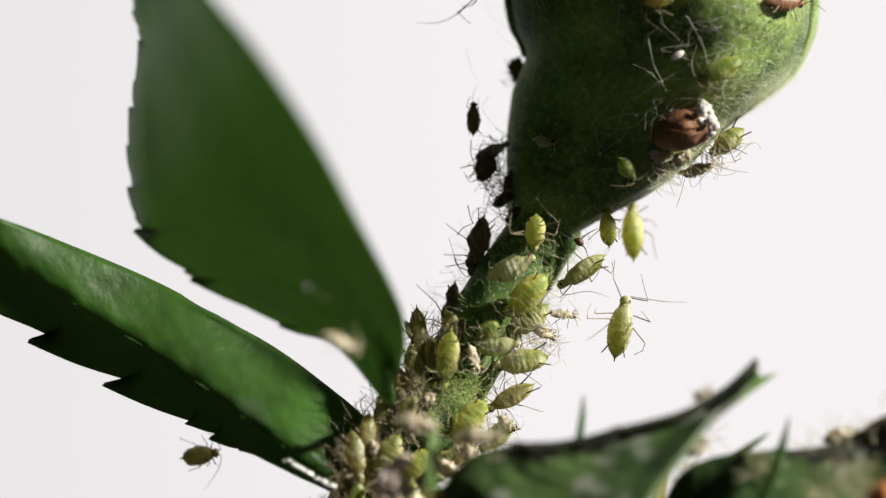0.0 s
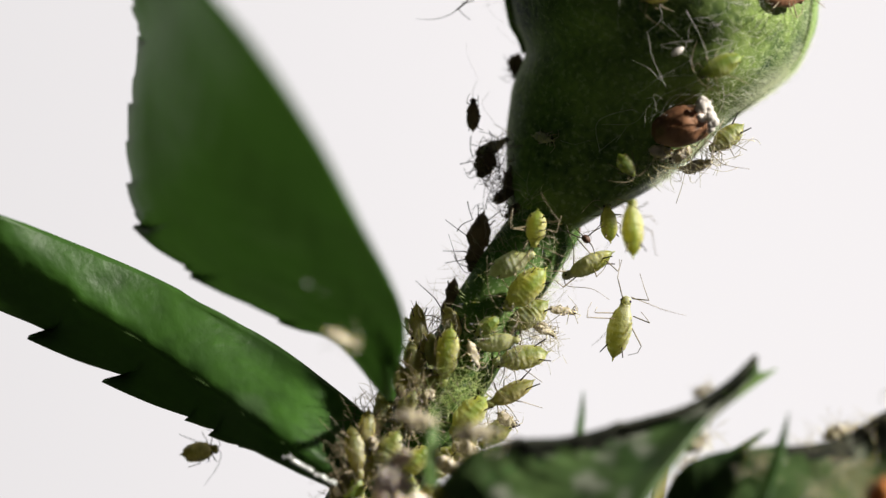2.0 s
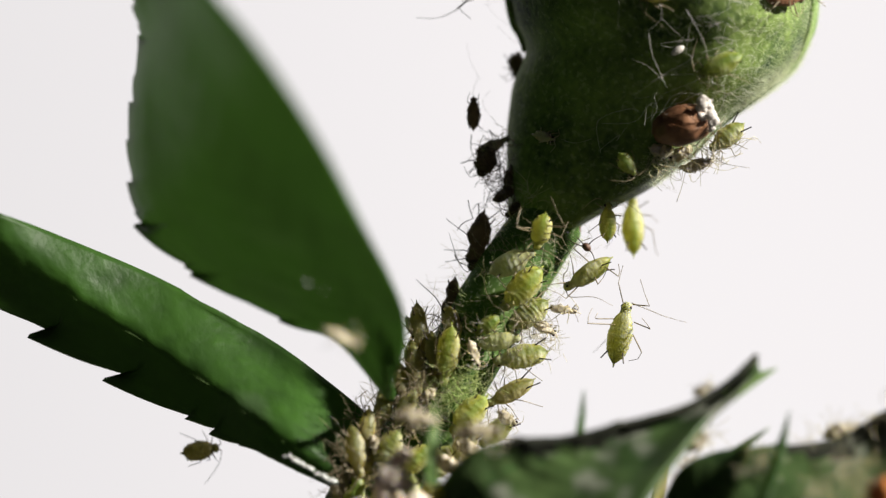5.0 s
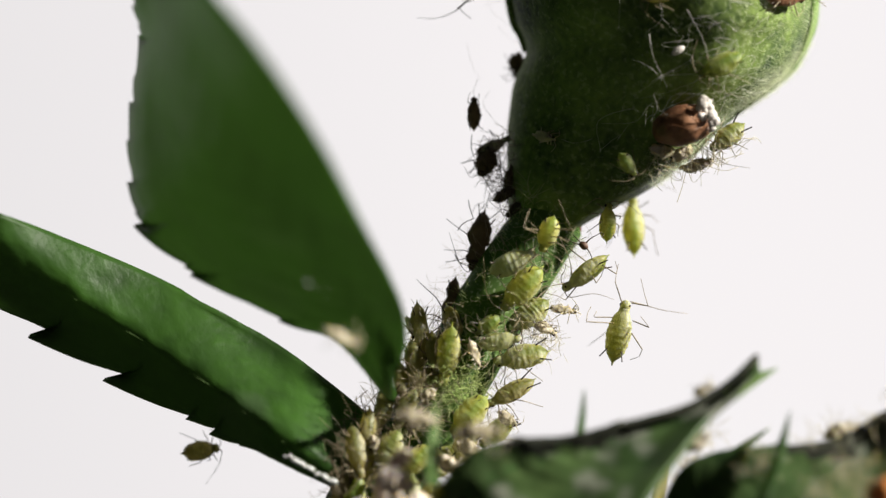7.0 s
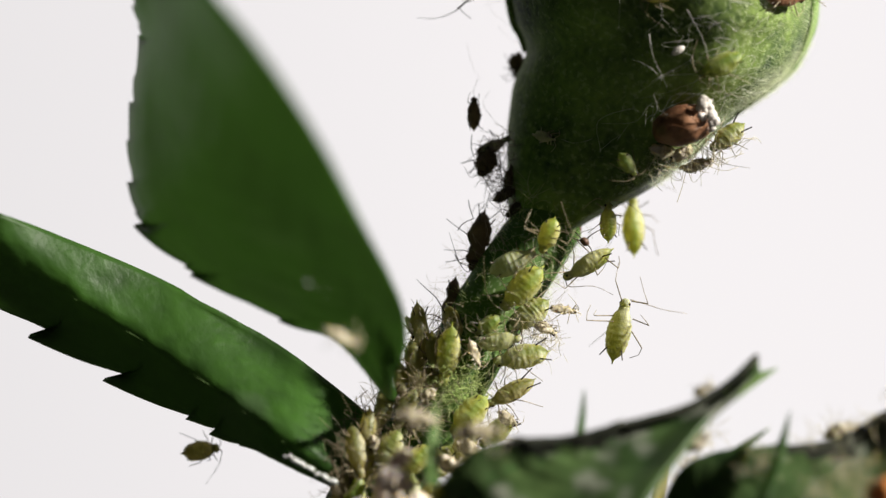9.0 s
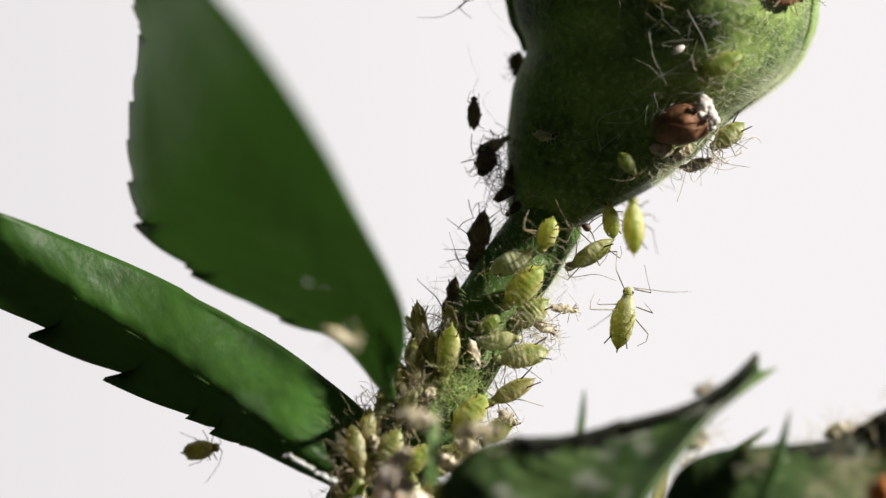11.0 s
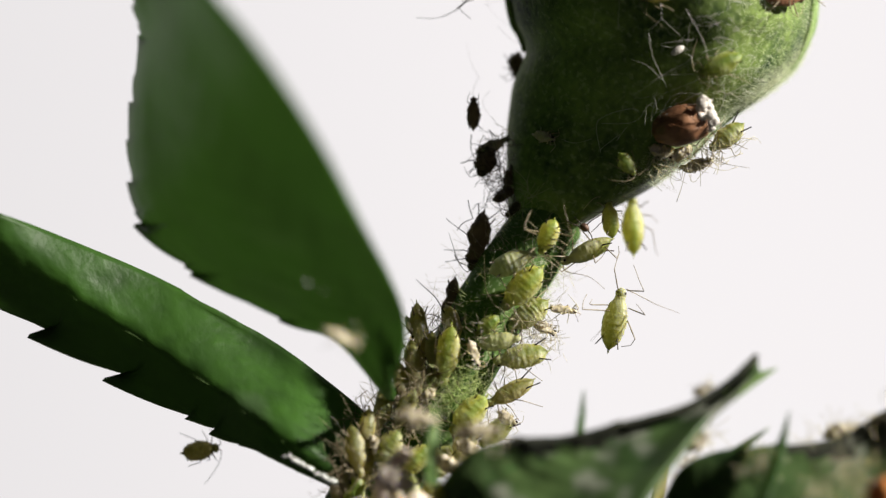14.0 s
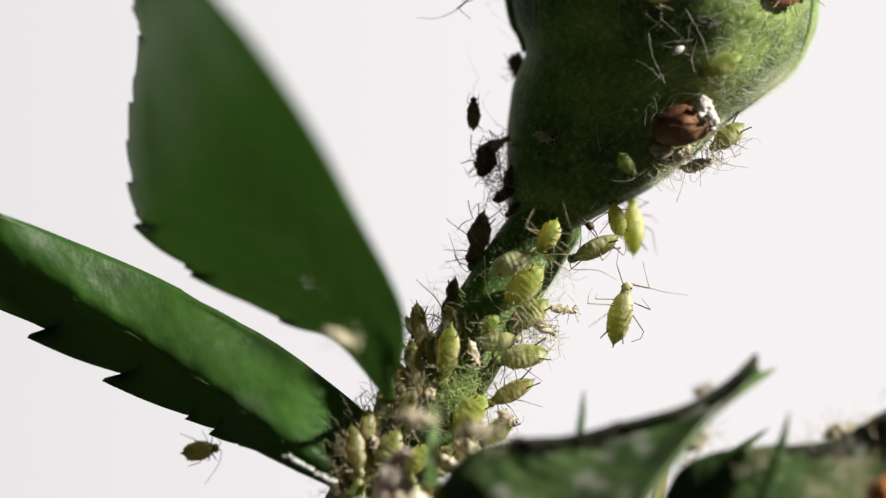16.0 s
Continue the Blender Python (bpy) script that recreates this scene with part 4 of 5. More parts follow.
skin_left((-1.17, -8.20, -7.80), (-2.04, -8.40, -8.27), 0.8)
skin_left((-4.50, -10.80, -3.00), (-3.15, -10.60, -3.62), 0.4)
skin_left((14.75, -6.60, -7.24), (16.41, -6.60, -6.97), 0.6)
skin_left((9.41, -7.60, -7.73), (10.17, -7.60, -7.19), 0.6)
skin_left((9.60, -8.00, -5.63), (10.37, -8.00, -5.24), 0.4)
skin_left((-0.88, -2.60, -6.35), (-1.33, -2.80, -7.43), 0.5)
skin_left((-2.14, -1.70, -5.67), (-1.64, -2.00, -6.61), 0.45)
skin_left((-2.91, -2.90, -7.42), (-2.35, -3.00, -8.37), 0.5)
skin_left((-3.89, -2.60, -8.12), (-3.25, -2.90, -8.78), 0.45)
skin_left((-0.27, -2.50, -5.64), (-0.95, -2.60, -6.04), 0.4)
skin_left((-1.89, -3.40, -8.75), (-2.61, -3.40, -9.47), 0.55)
skin_left((-1.46, -1.00, -2.72), (-1.12, -1.30, -3.63), 0.4)
skin_left((1.05, -1.90, -3.61), (1.50, -1.90, -4.75), 0.4)
skin_left((2.19, -1.20, -6.60), (3.00, -1.00, -7.11), 0.5)
skin_left(on_bud_skin(8.34, 4.08, 0.3), on_bud_skin(9.42, 3.78, 0.3), 0.6)

skin_left((-2.70, -7.20, -9.30), (-1.30, -7.20, -9.80), 0.9)
skin_left((-1.20, -7.00, -9.50), (-0.30, -7.20, -10.40), 0.8)
skin_left((-3.60, -6.80, -9.90), (-2.40, -6.90, -10.40), 0.8)
skin_left((0.50, -2.40, -7.70), (1.60, -2.20, -8.30), 0.6)
skin_left((-0.30, -3.20, -8.30), (0.90, -3.40, -8.90), 0.7)


# ---- small things ----
def mummy(centre, size, turn, skin, label):
    thing = empty("aphid_mummy", centre, label, "aphid mummy", "swollen brown mummies")
    bm = bmesh.new()
    blob(bm, (0, 0, 0), size, 0.07, 4.2, 28, 32, turn)
    part("shell", bm, skin, thing)
    return thing


tilt = Matrix.Rotation(radians(-14), 3, "Y")
brown = mummy((9.65, -1.75, 4.98), (1.26, 0.8, 0.82), tilt, M_MUMMY, "swollen reddish-brown aphid mummy stuck to the bud")
for pts in ([(0.6, -0.75, 0.1), (0.2, -1.0, 0.35), (-0.3, -0.9, 0.4), (-0.7, -0.7, 0.25)], [(0.75, -0.7, -0.1), (0.3, -1.0, -0.2), (-0.25, -0.85, -0.05), (-0.6, -0.7, 0.0)],
            [(0.9, -0.55, 0.2), (0.95, -0.8, -0.25), (0.6, -0.75, -0.55)], [(0.5, -0.7, 0.45), (0.1, -0.8, 0.7), (-0.3, -0.7, 0.85)]):
    bm = bmesh.new()
    tube(bm, spline(pts, 10), [0.022, 0.018, 0.012], 6)
    part("leg", bm, M_MUMMY, brown)
bm = bmesh.new()
rng = random.Random(5)
for _ in range(22):
    f = rng.random()
    k = rng.uniform(0.1, 0.22)
    blob(bm, (0.78 + 0.4 * f + rng.gauss(0, 0.11), -0.4 + rng.gauss(0, 0.12), 0.9 - 0.85 * f + rng.gauss(0, 0.12)), (k, k * 0.7, k), 0.35, rng.random() * 9, 9, 12)
part("wax_tuft", bm, M_FLUFF, brown, "white waxy tuft")
mummy((16.55, -12.00, -9.12), (0.75, 0.7, 0.6), tilt, M_ORANGE, "orange-brown swollen mummy on the front leaf")

egg = empty("egg_case", on_bud_skin(9.43, 7.96, 0.12), "tiny white oval egg case on the bud", "egg")
bm = bmesh.new()
blob(bm, (0, 0, 0), (0.3, 0.14, 0.15), 0.05, 2.0, 10, 12, Matrix.Rotation(radians(-32), 3, "Y"))
part("shell", bm, M_FLUFF, egg)

# a dried aphid remnant hung on threads, shaped here like a mite
mite = empty("mite", (5.73, -0.60, 0.11), "tiny dried reddish-brown aphid remnant shifting between aphids", "mite")
bm = bmesh.new()
blob(bm, (0, 0, 0), (0.2, 0.15, 0.16), 0.15, 6.0, 10, 12, Matrix.Rotation(radians(40), 3, "Y"))
part("body", bm, M_REMNANT, mite)
for pts in ([(-0.1, 0, 0.1), (-0.3, -0.1, 0.3), (-0.42, 0, 0.42)], [(0.08, 0, 0.1), (0.3, -0.1, 0.3), (0.75, 0, 0.55)], [(0.1, 0, -0.1), (0.25, -0.1, -0.3), (0.35, 0, -0.6)], [(-0.12, 0, 0.02), (-0.5, -0.1, 0.15), (-0.8, 0, 0.35)]):
    bm = bmesh.new()
    tube(bm, spline(pts, 8), [0.03, 0.022, 0.015], 5)
    part("leg", bm, M_LEG_DARK, mite)

for i in range(15):
    f = i / 14
    c = Vector((-6.23, -4.50, -8.15)).lerp(Vector((-4.33, -4.60, -9.21)), f) + Vector((rng.uniform(-0.06, 0.06), 0, rng.uniform(-0.06, 0.06)))
    drop = empty("honeydew_drop", c, "honeydew drop on the leaf edge, whitened for its sparkle", "droplet", "honeydew drops on the leaf")
    bm = bmesh.new()
    k = rng.uniform(0.04, 0.11)
    blob(bm, (0, 0, 0), (k * 1.2, k * 0.8, k), 0.1, i * 1.7, 10, 12, Matrix.Rotation(radians(32), 3, "Y"))
    part("bead", bm, M_DROP, drop)


for c, k in (((-3.44, -5.20, -3.70), 0.06), ((-5.04, -12.6, -1.25), 0.06), ((-4.40, -12.6, -1.60), 0.03)):
    drop = empty("honeydew_drop", c, "tiny honeydew drop on the leaf, whitened for its sparkle", "droplet", "honeydew drops on the leaf")
    bm = bmesh.new()
    blob(bm, (0, 0, 0), (k, k, k), 0.05, 3.0, 10, 12)
    part("bead", bm, M_DROP, drop)


# ---- silk threads ----
def proud(p, lift=0.4):
    """The place p, drawn out of the bud where it would lie inside it."""
    x, y, z = p
    c, h = bud_section(z)
    if abs(x - c) < h and 0.7 < z < 17:
        y = min(y, bud_front(x, z).y - lift)
    return Vector((x, y, z))


def strand(points, r=0.014, label="loose pale silk thread on the bud", material=M_SILK):
    points = [proud(p) for p in points]
    mid = points[0]
    thing = empty("silk_thread", mid, label, "silk thread", "silk threads")
    bm = bmesh.new()
    tube(bm, [p - mid for p in spline(points, 18)], r, 4)
    part("fibre", bm, material, thing)


strand([(1.95, 1.20, 6.52), (1.65, 1.20, 5.94), (2.35, 1.60, 5.03)], 0.006)
JOINTED = [((8.25, 8.62), (8.4, 7.72), (8.72, 7.05), (8.98, 6.45)), ((8.6, 10.0), (8.72, 9.2), (8.12, 8.66)), ((8.72, 9.2), (9.1, 8.86), (9.46, 8.55)), ((9.72, 9.55), (10.35, 8.4), (10.62, 7.6)), ((7.6, 7.62), (8.3, 7.25), (8.8, 6.75)),
           ((8.42, 4.5), (8.45, 5.65), (8.82, 6.15)), ((11.25, 6.6), (11.32, 5.95), (11.02, 5.25)), ((10.8, 8.4), (11.45, 8.0), (11.95, 7.7)), ((7.08, 10.0), (7.03, 9.3), (7.05, 8.85)), ((4.8, 4.44), (5.36, 4.28), (6.04, 4.44)),
           ((6.96, 2.55), (7.8, 2.98), (7.72, 3.42)), ((10.55, 7.2), (11.1, 6.9), (11.6, 6.95)), ((8.3, 5.8), (9.2, 5.3), (9.9, 5.05)), ((10.0, 9.0), (10.6, 8.85), (11.2, 9.1)), ((12.0, 6.5), (12.6, 6.3), (13.2, 6.5)), ((11.4, 9.3), (11.9, 8.7), (12.7, 8.5)), ((11.0, 6.3), (11.7, 6.2), (12.5, 5.9))]
for i, pts in enumerate(JOINTED):
    strand([on_bud_skin(x, z, 0.5 + 0.25 * (k % 2)) for k, (x, z) in enumerate(pts)], (0.0095, 0.0065, 0.005)[i % 3] if i < 9 else 0.005, "pale dried leg and silk thread across the bud")
for pts, r in (([(10.10, -0.80, 3.41), (11.12, -0.90, 3.57), (12.19, -0.70, 3.87)], 0.016), ([(9.87, -0.80, 3.23), (9.66, -0.90, 2.43), (9.49, -0.70, 1.90)], 0.016), ([(10.44, -0.80, 3.46), (11.35, -0.90, 3.18), (11.96, -0.70, 3.32)], 0.014),
               ([(9.30, -0.80, 3.23), (9.24, -0.90, 2.77), (9.39, -0.80, 2.45)], 0.012), ([(11.05, -1.20, 4.09), (12.01, -1.20, 4.45), (12.67, -1.00, 4.41)], 0.016), ([(10.91, -1.20, 3.95), (11.78, -1.20, 4.18), (12.62, -1.00, 4.55)], 0.014)):
    strand(pts, r, "thin tan leg of a shed skin under the bud", M_SKIN)
for pts in ([(1.82, 2.00, 10.38), (2.05, 2.00, 9.78), (2.90, 2.40, 9.15)], [(1.73, 2.00, 10.06), (2.33, 2.00, 10.24), (2.95, 2.60, 10.14)], [(2.24, 2.00, 9.24), (2.61, 2.00, 8.84), (3.33, 2.60, 8.36)], [(0.98, 2.00, 8.52), (1.17, 2.00, 7.72), (1.54, 2.00, 6.98)], [(2.47, 2.00, 10.38), (2.61, 2.00, 9.73), (3.09, 2.50, 9.30)]):
    strand(pts, 0.0045, "faint silk thread beside the bud")
strand([(1.45, 2.00, 7.02), (1.26, 1.60, 6.54), (1.28, 1.40, 6.16)], 0.01)


def dry_fibre(points, r=0.022, material=M_LEG_DARK):
    mid = Vector(points[0])
    thing = empty("dry_fibre", mid, "thin dark dried fibre beside the bud", "fibre", "dry fibres beside the bud")
    bm = bmesh.new()
    tube(bm, [p - mid for p in spline(points, 8)], [r, r * 0.9, r * 0.7], 5)
    part("strand", bm, material, thing)


for pts in ([(1.18, 1.20, 4.69), (1.16, 1.10, 4.15), (1.30, 1.20, 3.74)], [(0.74, 1.00, 3.52), (1.21, 1.10, 3.64), (1.77, 1.30, 3.79)], [(1.11, 1.00, 3.08), (1.25, 1.10, 3.32), (1.44, 1.20, 3.55)],
            [(1.62, 1.20, 4.15), (2.00, 1.30, 4.11), (2.47, 1.50, 3.93)], [(2.32, 1.30, 3.41), (2.00, 1.20, 3.55), (1.58, 1.20, 3.76)], [(1.91, 1.40, 4.90), (2.09, 1.40, 4.72), (2.33, 1.50, 4.54)]):
    dry_fibre(pts)
for pts in ([(1.04, 0.60, 1.99), (1.11, 0.60, 1.64), (1.25, 0.70, 1.23)], [(1.46, 0.60, 1.87), (1.48, 0.60, 1.60), (1.48, 0.70, 1.27)], [(0.60, 0.40, 0.76), (0.83, 0.40, 1.04), (1.29, 0.60, 1.27)],
            [(0.48, 0.30, -0.21), (0.65, 0.30, -0.53), (1.02, 0.50, -0.69)], [(1.80, 0.60, 1.13), (2.13, 0.70, 1.41), (2.46, 1.00, 1.65)], [(2.04, 0.90, 2.06), (2.27, 0.90, 1.88), (2.69, 1.20, 2.11)]):
    dry_fibre(pts)
for pts in ([(2.52, 0.60, 3.37), (2.61, 0.50, 2.68), (2.52, 0.70, 1.92)], [(2.21, -0.30, 0.67), (2.48, -0.50, 0.25), (2.77, -0.80, -0.21)], [(1.34, 0.90, 3.27), (1.48, 0.90, 4.15), (1.67, 1.00, 4.66)], [(2.04, 1.00, 3.27), (1.90, 0.90, 2.90), (1.76, 1.00, 2.57)]):
    dry_fibre(pts, 0.016, M_LEG)


def web(count, seed):
    """Loose strands lying over the bud between its lit and its shaded side."""
    rng = random.Random(seed)
    for _ in range(count):
        z, a = rng.uniform(5.0, 10.3), radians(rng.uniform(272, 312))
        pts = []
        for _ in range(4):
            pts.append(bud_surface(z, a, rng.uniform(0.1, 0.75)))
            z += rng.gauss(0, 0.5)
            a += rng.gauss(0, 0.09)
        strand([tuple(p) for p in pts], rng.choice((0.003, 0.004, 0.005, 0.007)))


web(40, 21)


def tangle(name, label, count, where, size, r, material, seed, curl=0.3):
    """A loose mass of fine curved fibres."""
    rng = random.Random(seed)
    bm = bmesh.new()
    for _ in range(count):
        p, way = where(rng)
        d = Vector((rng.gauss(0, 1), rng.gauss(0, 0.6), rng.gauss(0, 1))).normalized()
        d = (d + way * 0.6).normalized()
        k = size * rng.uniform(0.4, 1.4)
        c = Vector((rng.gauss(0, 1), rng.gauss(0, 1), rng.gauss(0, 1))) * curl
        tube(bm, spline([p, p + d * k * 0.35 + c * k * 0.3, p + d * k * 0.7 + c * k * 0.2, p + d * k], 6), [r, r, r * 0.6], 3)
    return tagged(part(name, bm, material), label, "fibres", kind="stuff")


def around_stem(rng):
    p, way = on_stem(rng)
    return p + way * rng.uniform(0.0, 0.9), way


def under_bud(rng):
    p = Vector((8.36, -1.20, 3.31)).lerp(Vector((11.83, -0.60, 4.24)), rng.random())
    return p + Vector((rng.gauss(0, 0.3), rng.gauss(0, 0.3), rng.gauss(0, 0.25))), Vector((0.3, -0.2, -0.4))


def beside_bud(rng):
    p = Vector((2.61, 1.60, 4.45)).lerp(Vector((2.23, 1.00, 1.88)), rng.random())
    return p + Vector((rng.gauss(0, 0.35), rng.gauss(0, 0.3), rng.gauss(0, 0.3))), Vector((-0.5, -0.2, 0.1))


def on_front_leaf(rng):
    a, b, k = rng.choice((((14.90, -10.00, -7.60), (15.80, -12.00, -9.40), 0.2), ((13.90, -11.20, -8.90), (14.70, -11.60, -9.50), 0.2), ((9.56, -5.40, -7.96), (10.60, -5.40, -7.21), 0.25), ((15.19, -5.60, -7.68), (16.85, -5.60, -6.98), 0.25), ((8.16, -4.60, -9.79), (9.24, -5.20, -8.77), 0.3), ((9.18, -4.40, -9.13), (10.38, -4.80, -7.59), 0.14), ((0.35, -8.80, -7.35), (2.55, -8.90, -7.12), 0.3), ((15.40, -11.20, -9.60), (16.30, -9.00, -7.90), 0.18), ((13.90, -7.60, -7.40), (17.00, -7.60, -6.40), 0.16), ((11.90, -8.60, -8.60), (12.40, -8.40, -7.90), 0.2)))
    p = Vector(a).lerp(Vector(b), rng.random())
    return p + Vector((rng.gauss(0, k), rng.gauss(0, 0.3), rng.gauss(0, k))), Vector((0, -0.3, 0.2))


def in_down(rng):
    p = Vector((-0.32, -1.90, -6.00)).lerp(Vector((1.28, -1.60, -5.44)), rng.random())
    return p + Vector((rng.gauss(0, 0.3), rng.gauss(0, 0.2), rng.gauss(0, 0.45))), Vector((0.3, -0.5, 0.3))


def stem_left(rng):
    p = Vector((-0.55, -0.60, -2.73)).lerp(Vector((-4.19, -1.60, -8.86)), rng.random())
    return p + Vector((rng.gauss(0, 0.3), rng.gauss(0, 0.4), rng.gauss(0, 0.3))), Vector((-0.6, -0.4, 0.2))


def leaf_joint(rng):
    p = Vector((-4.30, -3.20, -7.40)).lerp(Vector((-4.50, -3.60, -9.70)), rng.random())
    return p + Vector((rng.gauss(0.3, 0.3), rng.gauss(0, 0.3), rng.gauss(0, 0.2))), Vector((-1.6, -0.3, 1.0))


def over_crowd(rng):
    p = Vector((-0.32, -2.20, -4.51)).lerp(Vector((-3.47, -3.00, -9.22)), rng.random())
    return p + Vector((rng.gauss(0, 0.6), rng.gauss(0, 0.3), rng.gauss(0, 0.4))), Vector((-0.3, -0.3, 0.3))


def by_skins(rng):
    p = Vector((3.35, -0.60, -2.38)).lerp(Vector((4.04, -0.50, -4.11)), rng.random())
    return p + Vector((rng.gauss(0.2, 0.35), rng.gauss(0, 0.3), rng.gauss(0, 0.3))), Vector((0.6, -0.2, 0.0))


tangle("stem_fibres", "tangled pale legs and fibres between aphids on the stem", 900, around_stem, 0.9, 0.007, M_SKIN, 31)
tangle("bud_fibres", "tangled pale fibres and shed legs under the bud", 90, under_bud, 0.9, 0.013, M_SKIN, 32, 0.8)
tangle("leaf_debris", "tan shed skins and fibres littering the front leaves", 300, on_front_leaf, 0.8, 0.018, M_SKIN, 37)
tangle("dark_fibres", "tangled dark shed legs beside the bud", 110, beside_bud, 0.8, 0.014, M_LEG_DARK, 33)
tangle("pale_down", "tuft of pale green plant down on the stem", 230, in_down, 1.0, 0.008, M_HAIR, 35)
tangle("left_legs", "thin tan legs sticking out between aphids", 60, stem_left, 1.0, 0.017, M_LEG, 38, 0.06)
tangle("crowd_legs", "pale tan shed legs over the crowded aphids", 110, over_crowd, 0.9, 0.015, M_LEG, 39, 0.08)
tangle("joint_legs", "stiff tan legs and tubes sticking out over the leaf joint", 34, leaf_joint, 0.85, 0.017, M_LEG, 40, 0.05)
tangle("left_fibres", "tan shed legs sticking out between aphids", 150, stem_left, 0.75, 0.01, M_SKIN, 36)
tangle("skin_fibres", "wispy pale shreds of shed skin on the stem", 130, by_skins, 0.7, 0.01, M_SKIN, 34)


# ---- movement ----
def travel(thing, y, roll, rows):
    """Keys an insect by rows of seconds, the middle of its body and its heading, with its own roll."""
    keys = []
    for t, x, z, a in rows:
        d = Vector((math.cos(radians(a)), 0, math.sin(radians(a))))
        c = Vector((x, y, z))
        keys.append((t, facing(c - d, c + d, roll)))
    walk(thing, keys)


SWAY = [(0, 0.6), (1, 0.1), (2, -0.4), (3, 0.3), (4, -0.6), (6.5, 0), (7.5, 0.3), (8.5, -0.4), (9.2, 0.2), (11.5, 0.8), (12.5, 0.2), (13.5, -0.7), (14.5, -1.0), (15.3, -0.4), (16, 0.3)]


def sway(limb, swing):
    """Keys a limb that turns about its root by a few degrees, in its insect's space."""
    root = Matrix.Translation(limb.location)
    walk(limb, [(t, root @ pose(0, 0, 0, 0, 0, swing * f)) for t, f in SWAY])


def motions():
    travel(hanger, -0.2, -14, [(0, 7.25, -2.98, 79.4), (0.5, 7.39, -2.91, 79.4), (1, 7.32, -3.09, 78.4), (1.5, 7.28, -3.20, 77.4), (2, 7.24, -3.14, 77.3), (2.5, 7.16, -3.25, 74.7), (3, 7.31, -3.27, 77.2), (3.5, 7.13, -3.47, 75.7), (4, 7.24, -3.50, 77.4), (6.5, 7.25, -3.29, 77.2), (7, 7.18, -3.36, 77.2), (7.5, 7.16, -3.43, 76.4), (8, 7.13, -3.49, 76.9), (8.5, 7.28, -3.35, 77.7), (9, 7.18, -3.29, 77.6), (11.5, 7.36, -2.80, 79.2), (12, 7.29, -2.85, 79.2), (12.5, 7.36, -2.88, 79.3), (13, 7.10, -2.96, 76.3), (13.5, 7.05, -2.96, 76.8), (14, 7.03, -2.86, 77.4), (14.5, 7.01, -2.70, 76.3), (15, 7.00, -2.68, 75.8), (15.5, 7.15, -2.63, 77.3), (16, 7.25, -2.63, 76.8)])
    travel(walker, -0.3, -62, [(0, 5.63, -0.72, -145.6), (0.5, 5.73, -0.71, -144.2), (1, 5.76, -0.75, -144.9), (1.5, 5.83, -0.73, -147.7), (2, 5.90, -0.61, -153.2), (2.5, 5.95, -0.67, -155.6), (3, 6.04, -0.76, -154.2), (3.5, 5.97, -0.95, -153.7), (4, 5.96, -1.04, -151.6), (6.5, 5.76, -0.95, -142.3), (7, 5.77, -0.98, -142.7), (7.5, 5.78, -0.95, -144.9), (8, 5.76, -1.00, -145.5), (8.5, 5.87, -0.79, -145.2), (9, 5.87, -0.62, -148.9), (11.5, 5.95, -0.23, -148.1), (12, 5.93, -0.22, -147.5), (12.5, 5.90, -0.19, -149.7), (13, 5.87, -0.14, -152.6), (13.5, 5.87, -0.12, -153.7), (14, 5.85, -0.09, -155.0), (14.5, 5.83, -0.04, -157.7), (15, 5.85, -0.00, -158.9), (15.5, 6.00, 0.04, -156.6), (16, 6.12, 0.01, -154.3)])
    travel(turner, -1.75, 6, [(0, 3.73, 0.83, -93.2), (0.5, 3.73, 0.84, -93.1), (1, 3.76, 0.84, -95.4), (1.5, 3.79, 0.85, -97.1), (2, 3.77, 0.84, -95.8), (2.5, 3.82, 0.82, -99.9), (3, 3.82, 0.81, -100.0), (3.5, 3.85, 0.80, -102.3), (4, 3.80, 0.79, -98.4), (6.5, 4.26, 0.56, -112.3), (7, 4.22, 0.59, -108.2), (7.5, 4.42, 0.53, -123.9), (8, 4.29, 0.53, -115.0), (8.5, 4.25, 0.53, -112.5), (9, 4.23, 0.53, -110.8), (11.5, 4.18, 0.51, -107.6), (12, 4.22, 0.49, -111.0), (12.5, 4.22, 0.51, -110.3), (13, 4.25, 0.51, -112.9), (13.5, 4.23, 0.51, -111.2), (14, 4.23, 0.49, -111.7), (14.5, 4.17, 0.46, -108.0), (15, 4.23, 0.50, -111.3), (15.5, 4.31, 0.49, -117.7), (16, 4.27, 0.49, -115.1)])
    travel(resettler, -1.55, -12, [(0, 3.37, -1.69, -135.8), (0.5, 3.36, -1.66, -135.7), (1, 3.34, -1.64, -135.6), (1.5, 3.33, -1.62, -135.5), (2, 3.31, -1.59, -135.4), (2.5, 3.26, -1.59, -134.6), (3, 3.23, -1.58, -133.8), (3.5, 3.20, -1.60, -133.8), (4, 3.19, -1.61, -133.8), (6.5, 3.17, -1.60, -133.9), (7, 3.17, -1.60, -133.9), (7.5, 3.17, -1.60, -133.9), (8, 3.17, -1.59, -134.0), (8.5, 3.18, -1.59, -134.0), (9, 3.18, -1.59, -134.0), (11.5, 3.18, -1.61, -134.1), (12, 3.18, -1.61, -134.1), (12.5, 3.18, -1.61, -134.1), (13, 3.18, -1.61, -134.1), (13.5, 3.18, -1.61, -134.1), (14, 3.20, -1.58, -134.1), (14.5, 3.20, -1.58, -134.2), (15, 3.21, -1.58, -134.2), (15.5, 3.21, -1.57, -134.2), (16, 3.21, -1.57, -134.2)])
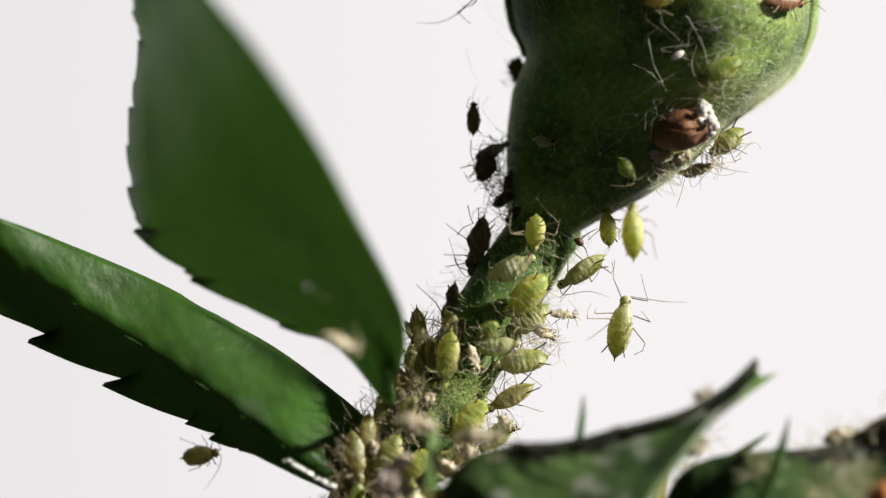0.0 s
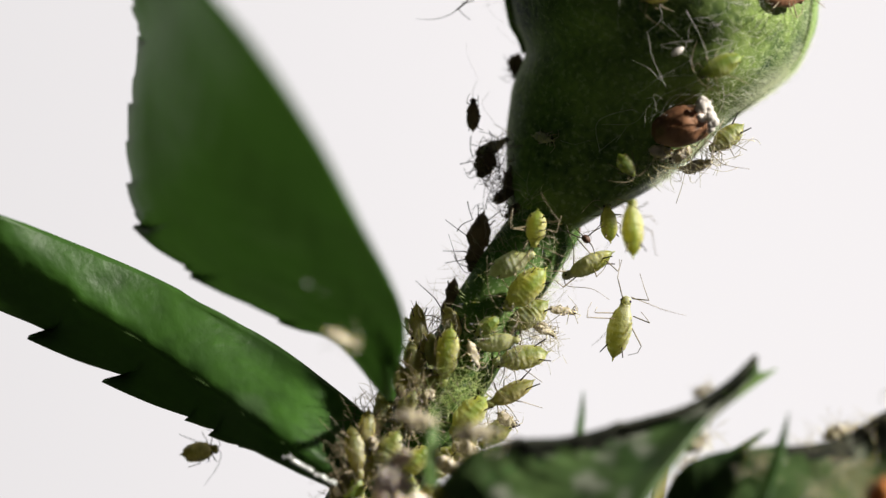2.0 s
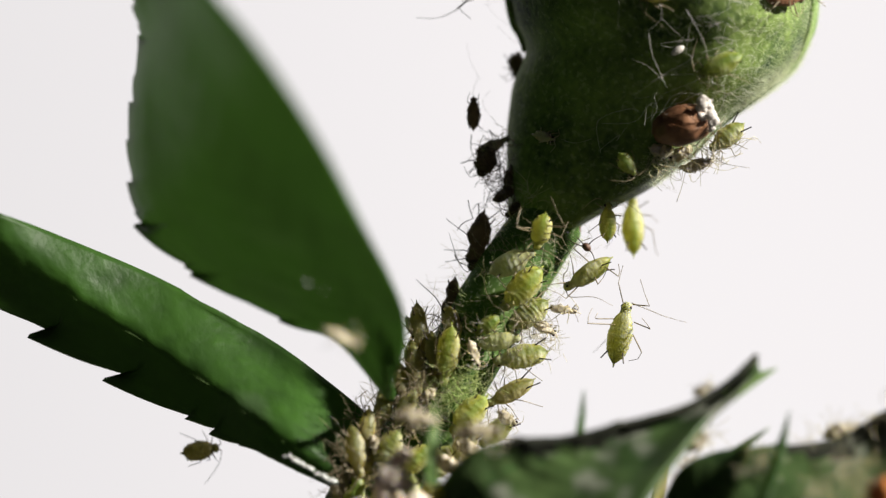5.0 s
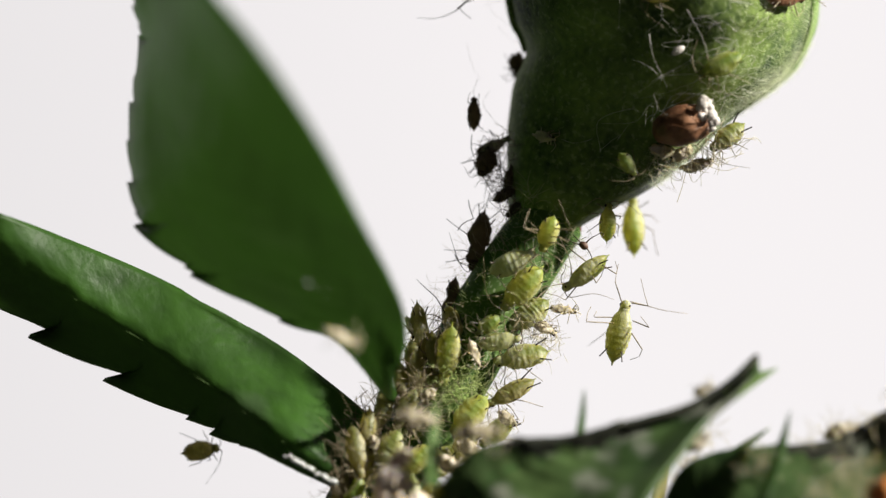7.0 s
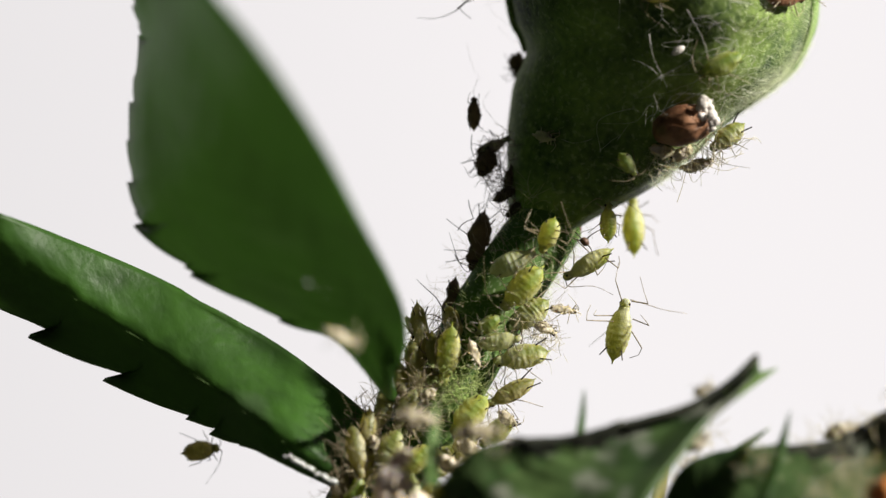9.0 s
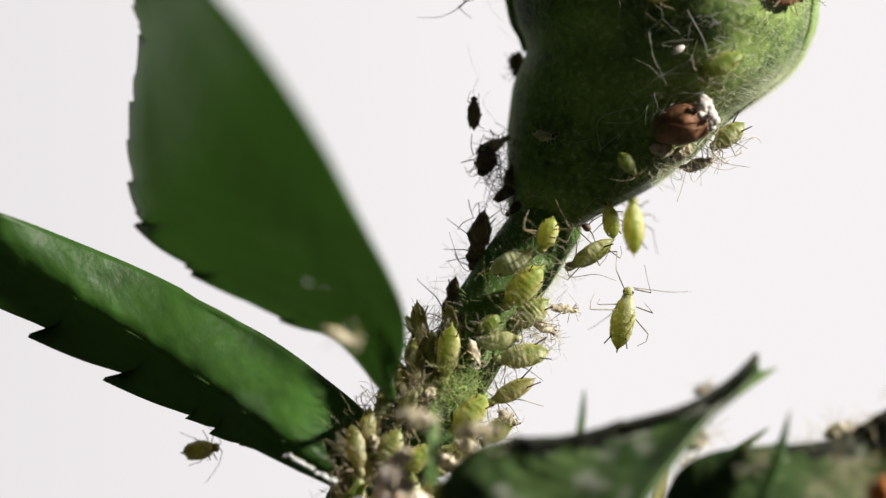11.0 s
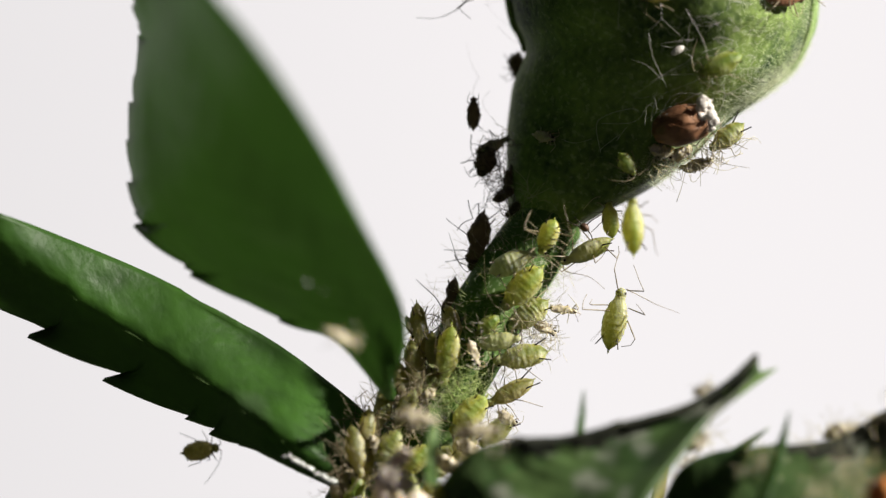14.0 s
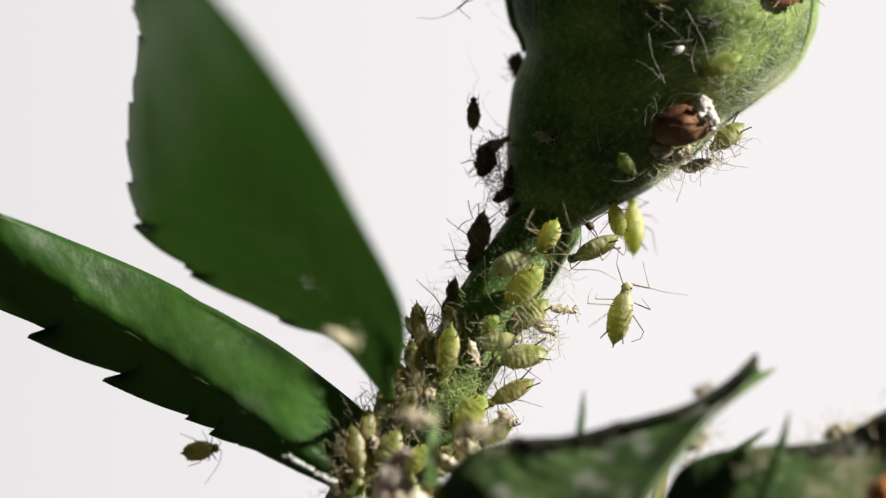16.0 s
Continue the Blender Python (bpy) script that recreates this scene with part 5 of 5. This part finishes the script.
    travel(climber, -0.15, 20, [(0, 6.73, 1.08, 94.2), (0.5, 6.74, 1.09, 94.7), (1, 6.75, 1.10, 95.2), (1.5, 6.76, 1.12, 95.7), (2, 6.77, 1.13, 96.2), (2.5, 6.77, 1.12, 96.6), (3, 6.81, 1.13, 97.0), (3.5, 6.80, 1.11, 97.3), (4, 6.77, 1.10, 94.9), (6.5, 6.69, 1.09, 86.7), (7, 6.70, 1.09, 87.3), (7.5, 6.70, 1.10, 88.0), (8, 6.71, 1.10, 88.7), (8.5, 6.71, 1.10, 89.3), (9, 6.72, 1.10, 90.0), (11.5, 6.83, 1.17, 98.9), (12, 6.82, 1.17, 98.5), (12.5, 6.82, 1.18, 98.0), (13, 6.81, 1.19, 97.6), (13.5, 6.81, 1.19, 97.2), (14, 6.82, 1.22, 96.8), (14.5, 6.81, 1.23, 96.3), (15, 6.86, 1.23, 97.5), (15.5, 6.94, 1.24, 99.8), (16, 7.08, 1.25, 103.8)])
    for limb, swing in ((hanger_limbs["leg"][0], 7), (hanger_limbs["leg"][1], -6), (hanger_limbs["leg"][5], 9), (hanger_limbs["antenna"][0], 12), (hanger_limbs["antenna"][1], -9),
                        (walker_limbs["leg"][0], -8), (walker_limbs["leg"][2], 7), (walker_limbs["antenna"][1], 14), (turner_limbs["leg"][4], 6)):
        sway(limb, swing)
    walk(mite, [(t, pose(x * MM, -0.6 * MM, z * MM)) for t, x, z in [(0, 5.55, 0.49), (0.5, 5.55, 0.47), (1, 5.57, 0.34), (1.5, 5.69, 0.25), (2, 5.84, 0.45), (2.5, 5.95, 0.36), (3, 6.09, 0.39), (3.5, 6.08, 0.10), (4, 6.01, 0.04), (6.5, 5.71, 0.14), (7, 5.71, 0.14), (7.5, 5.75, 0.09), (8, 5.75, 0.09), (8.5, 5.71, 0.14), (9, 5.75, 0.30), (11.5, 5.82, 0.89), (12, 5.80, 0.84), (12.5, 5.80, 0.89), (13, 5.80, 0.84), (13.5, 5.80, 0.84), (14, 5.77, 0.87), (14.5, 5.75, 0.87), (15, 5.75, 0.87), (15.5, 5.98, 1.01), (16, 5.98, 0.94)]])


motions()
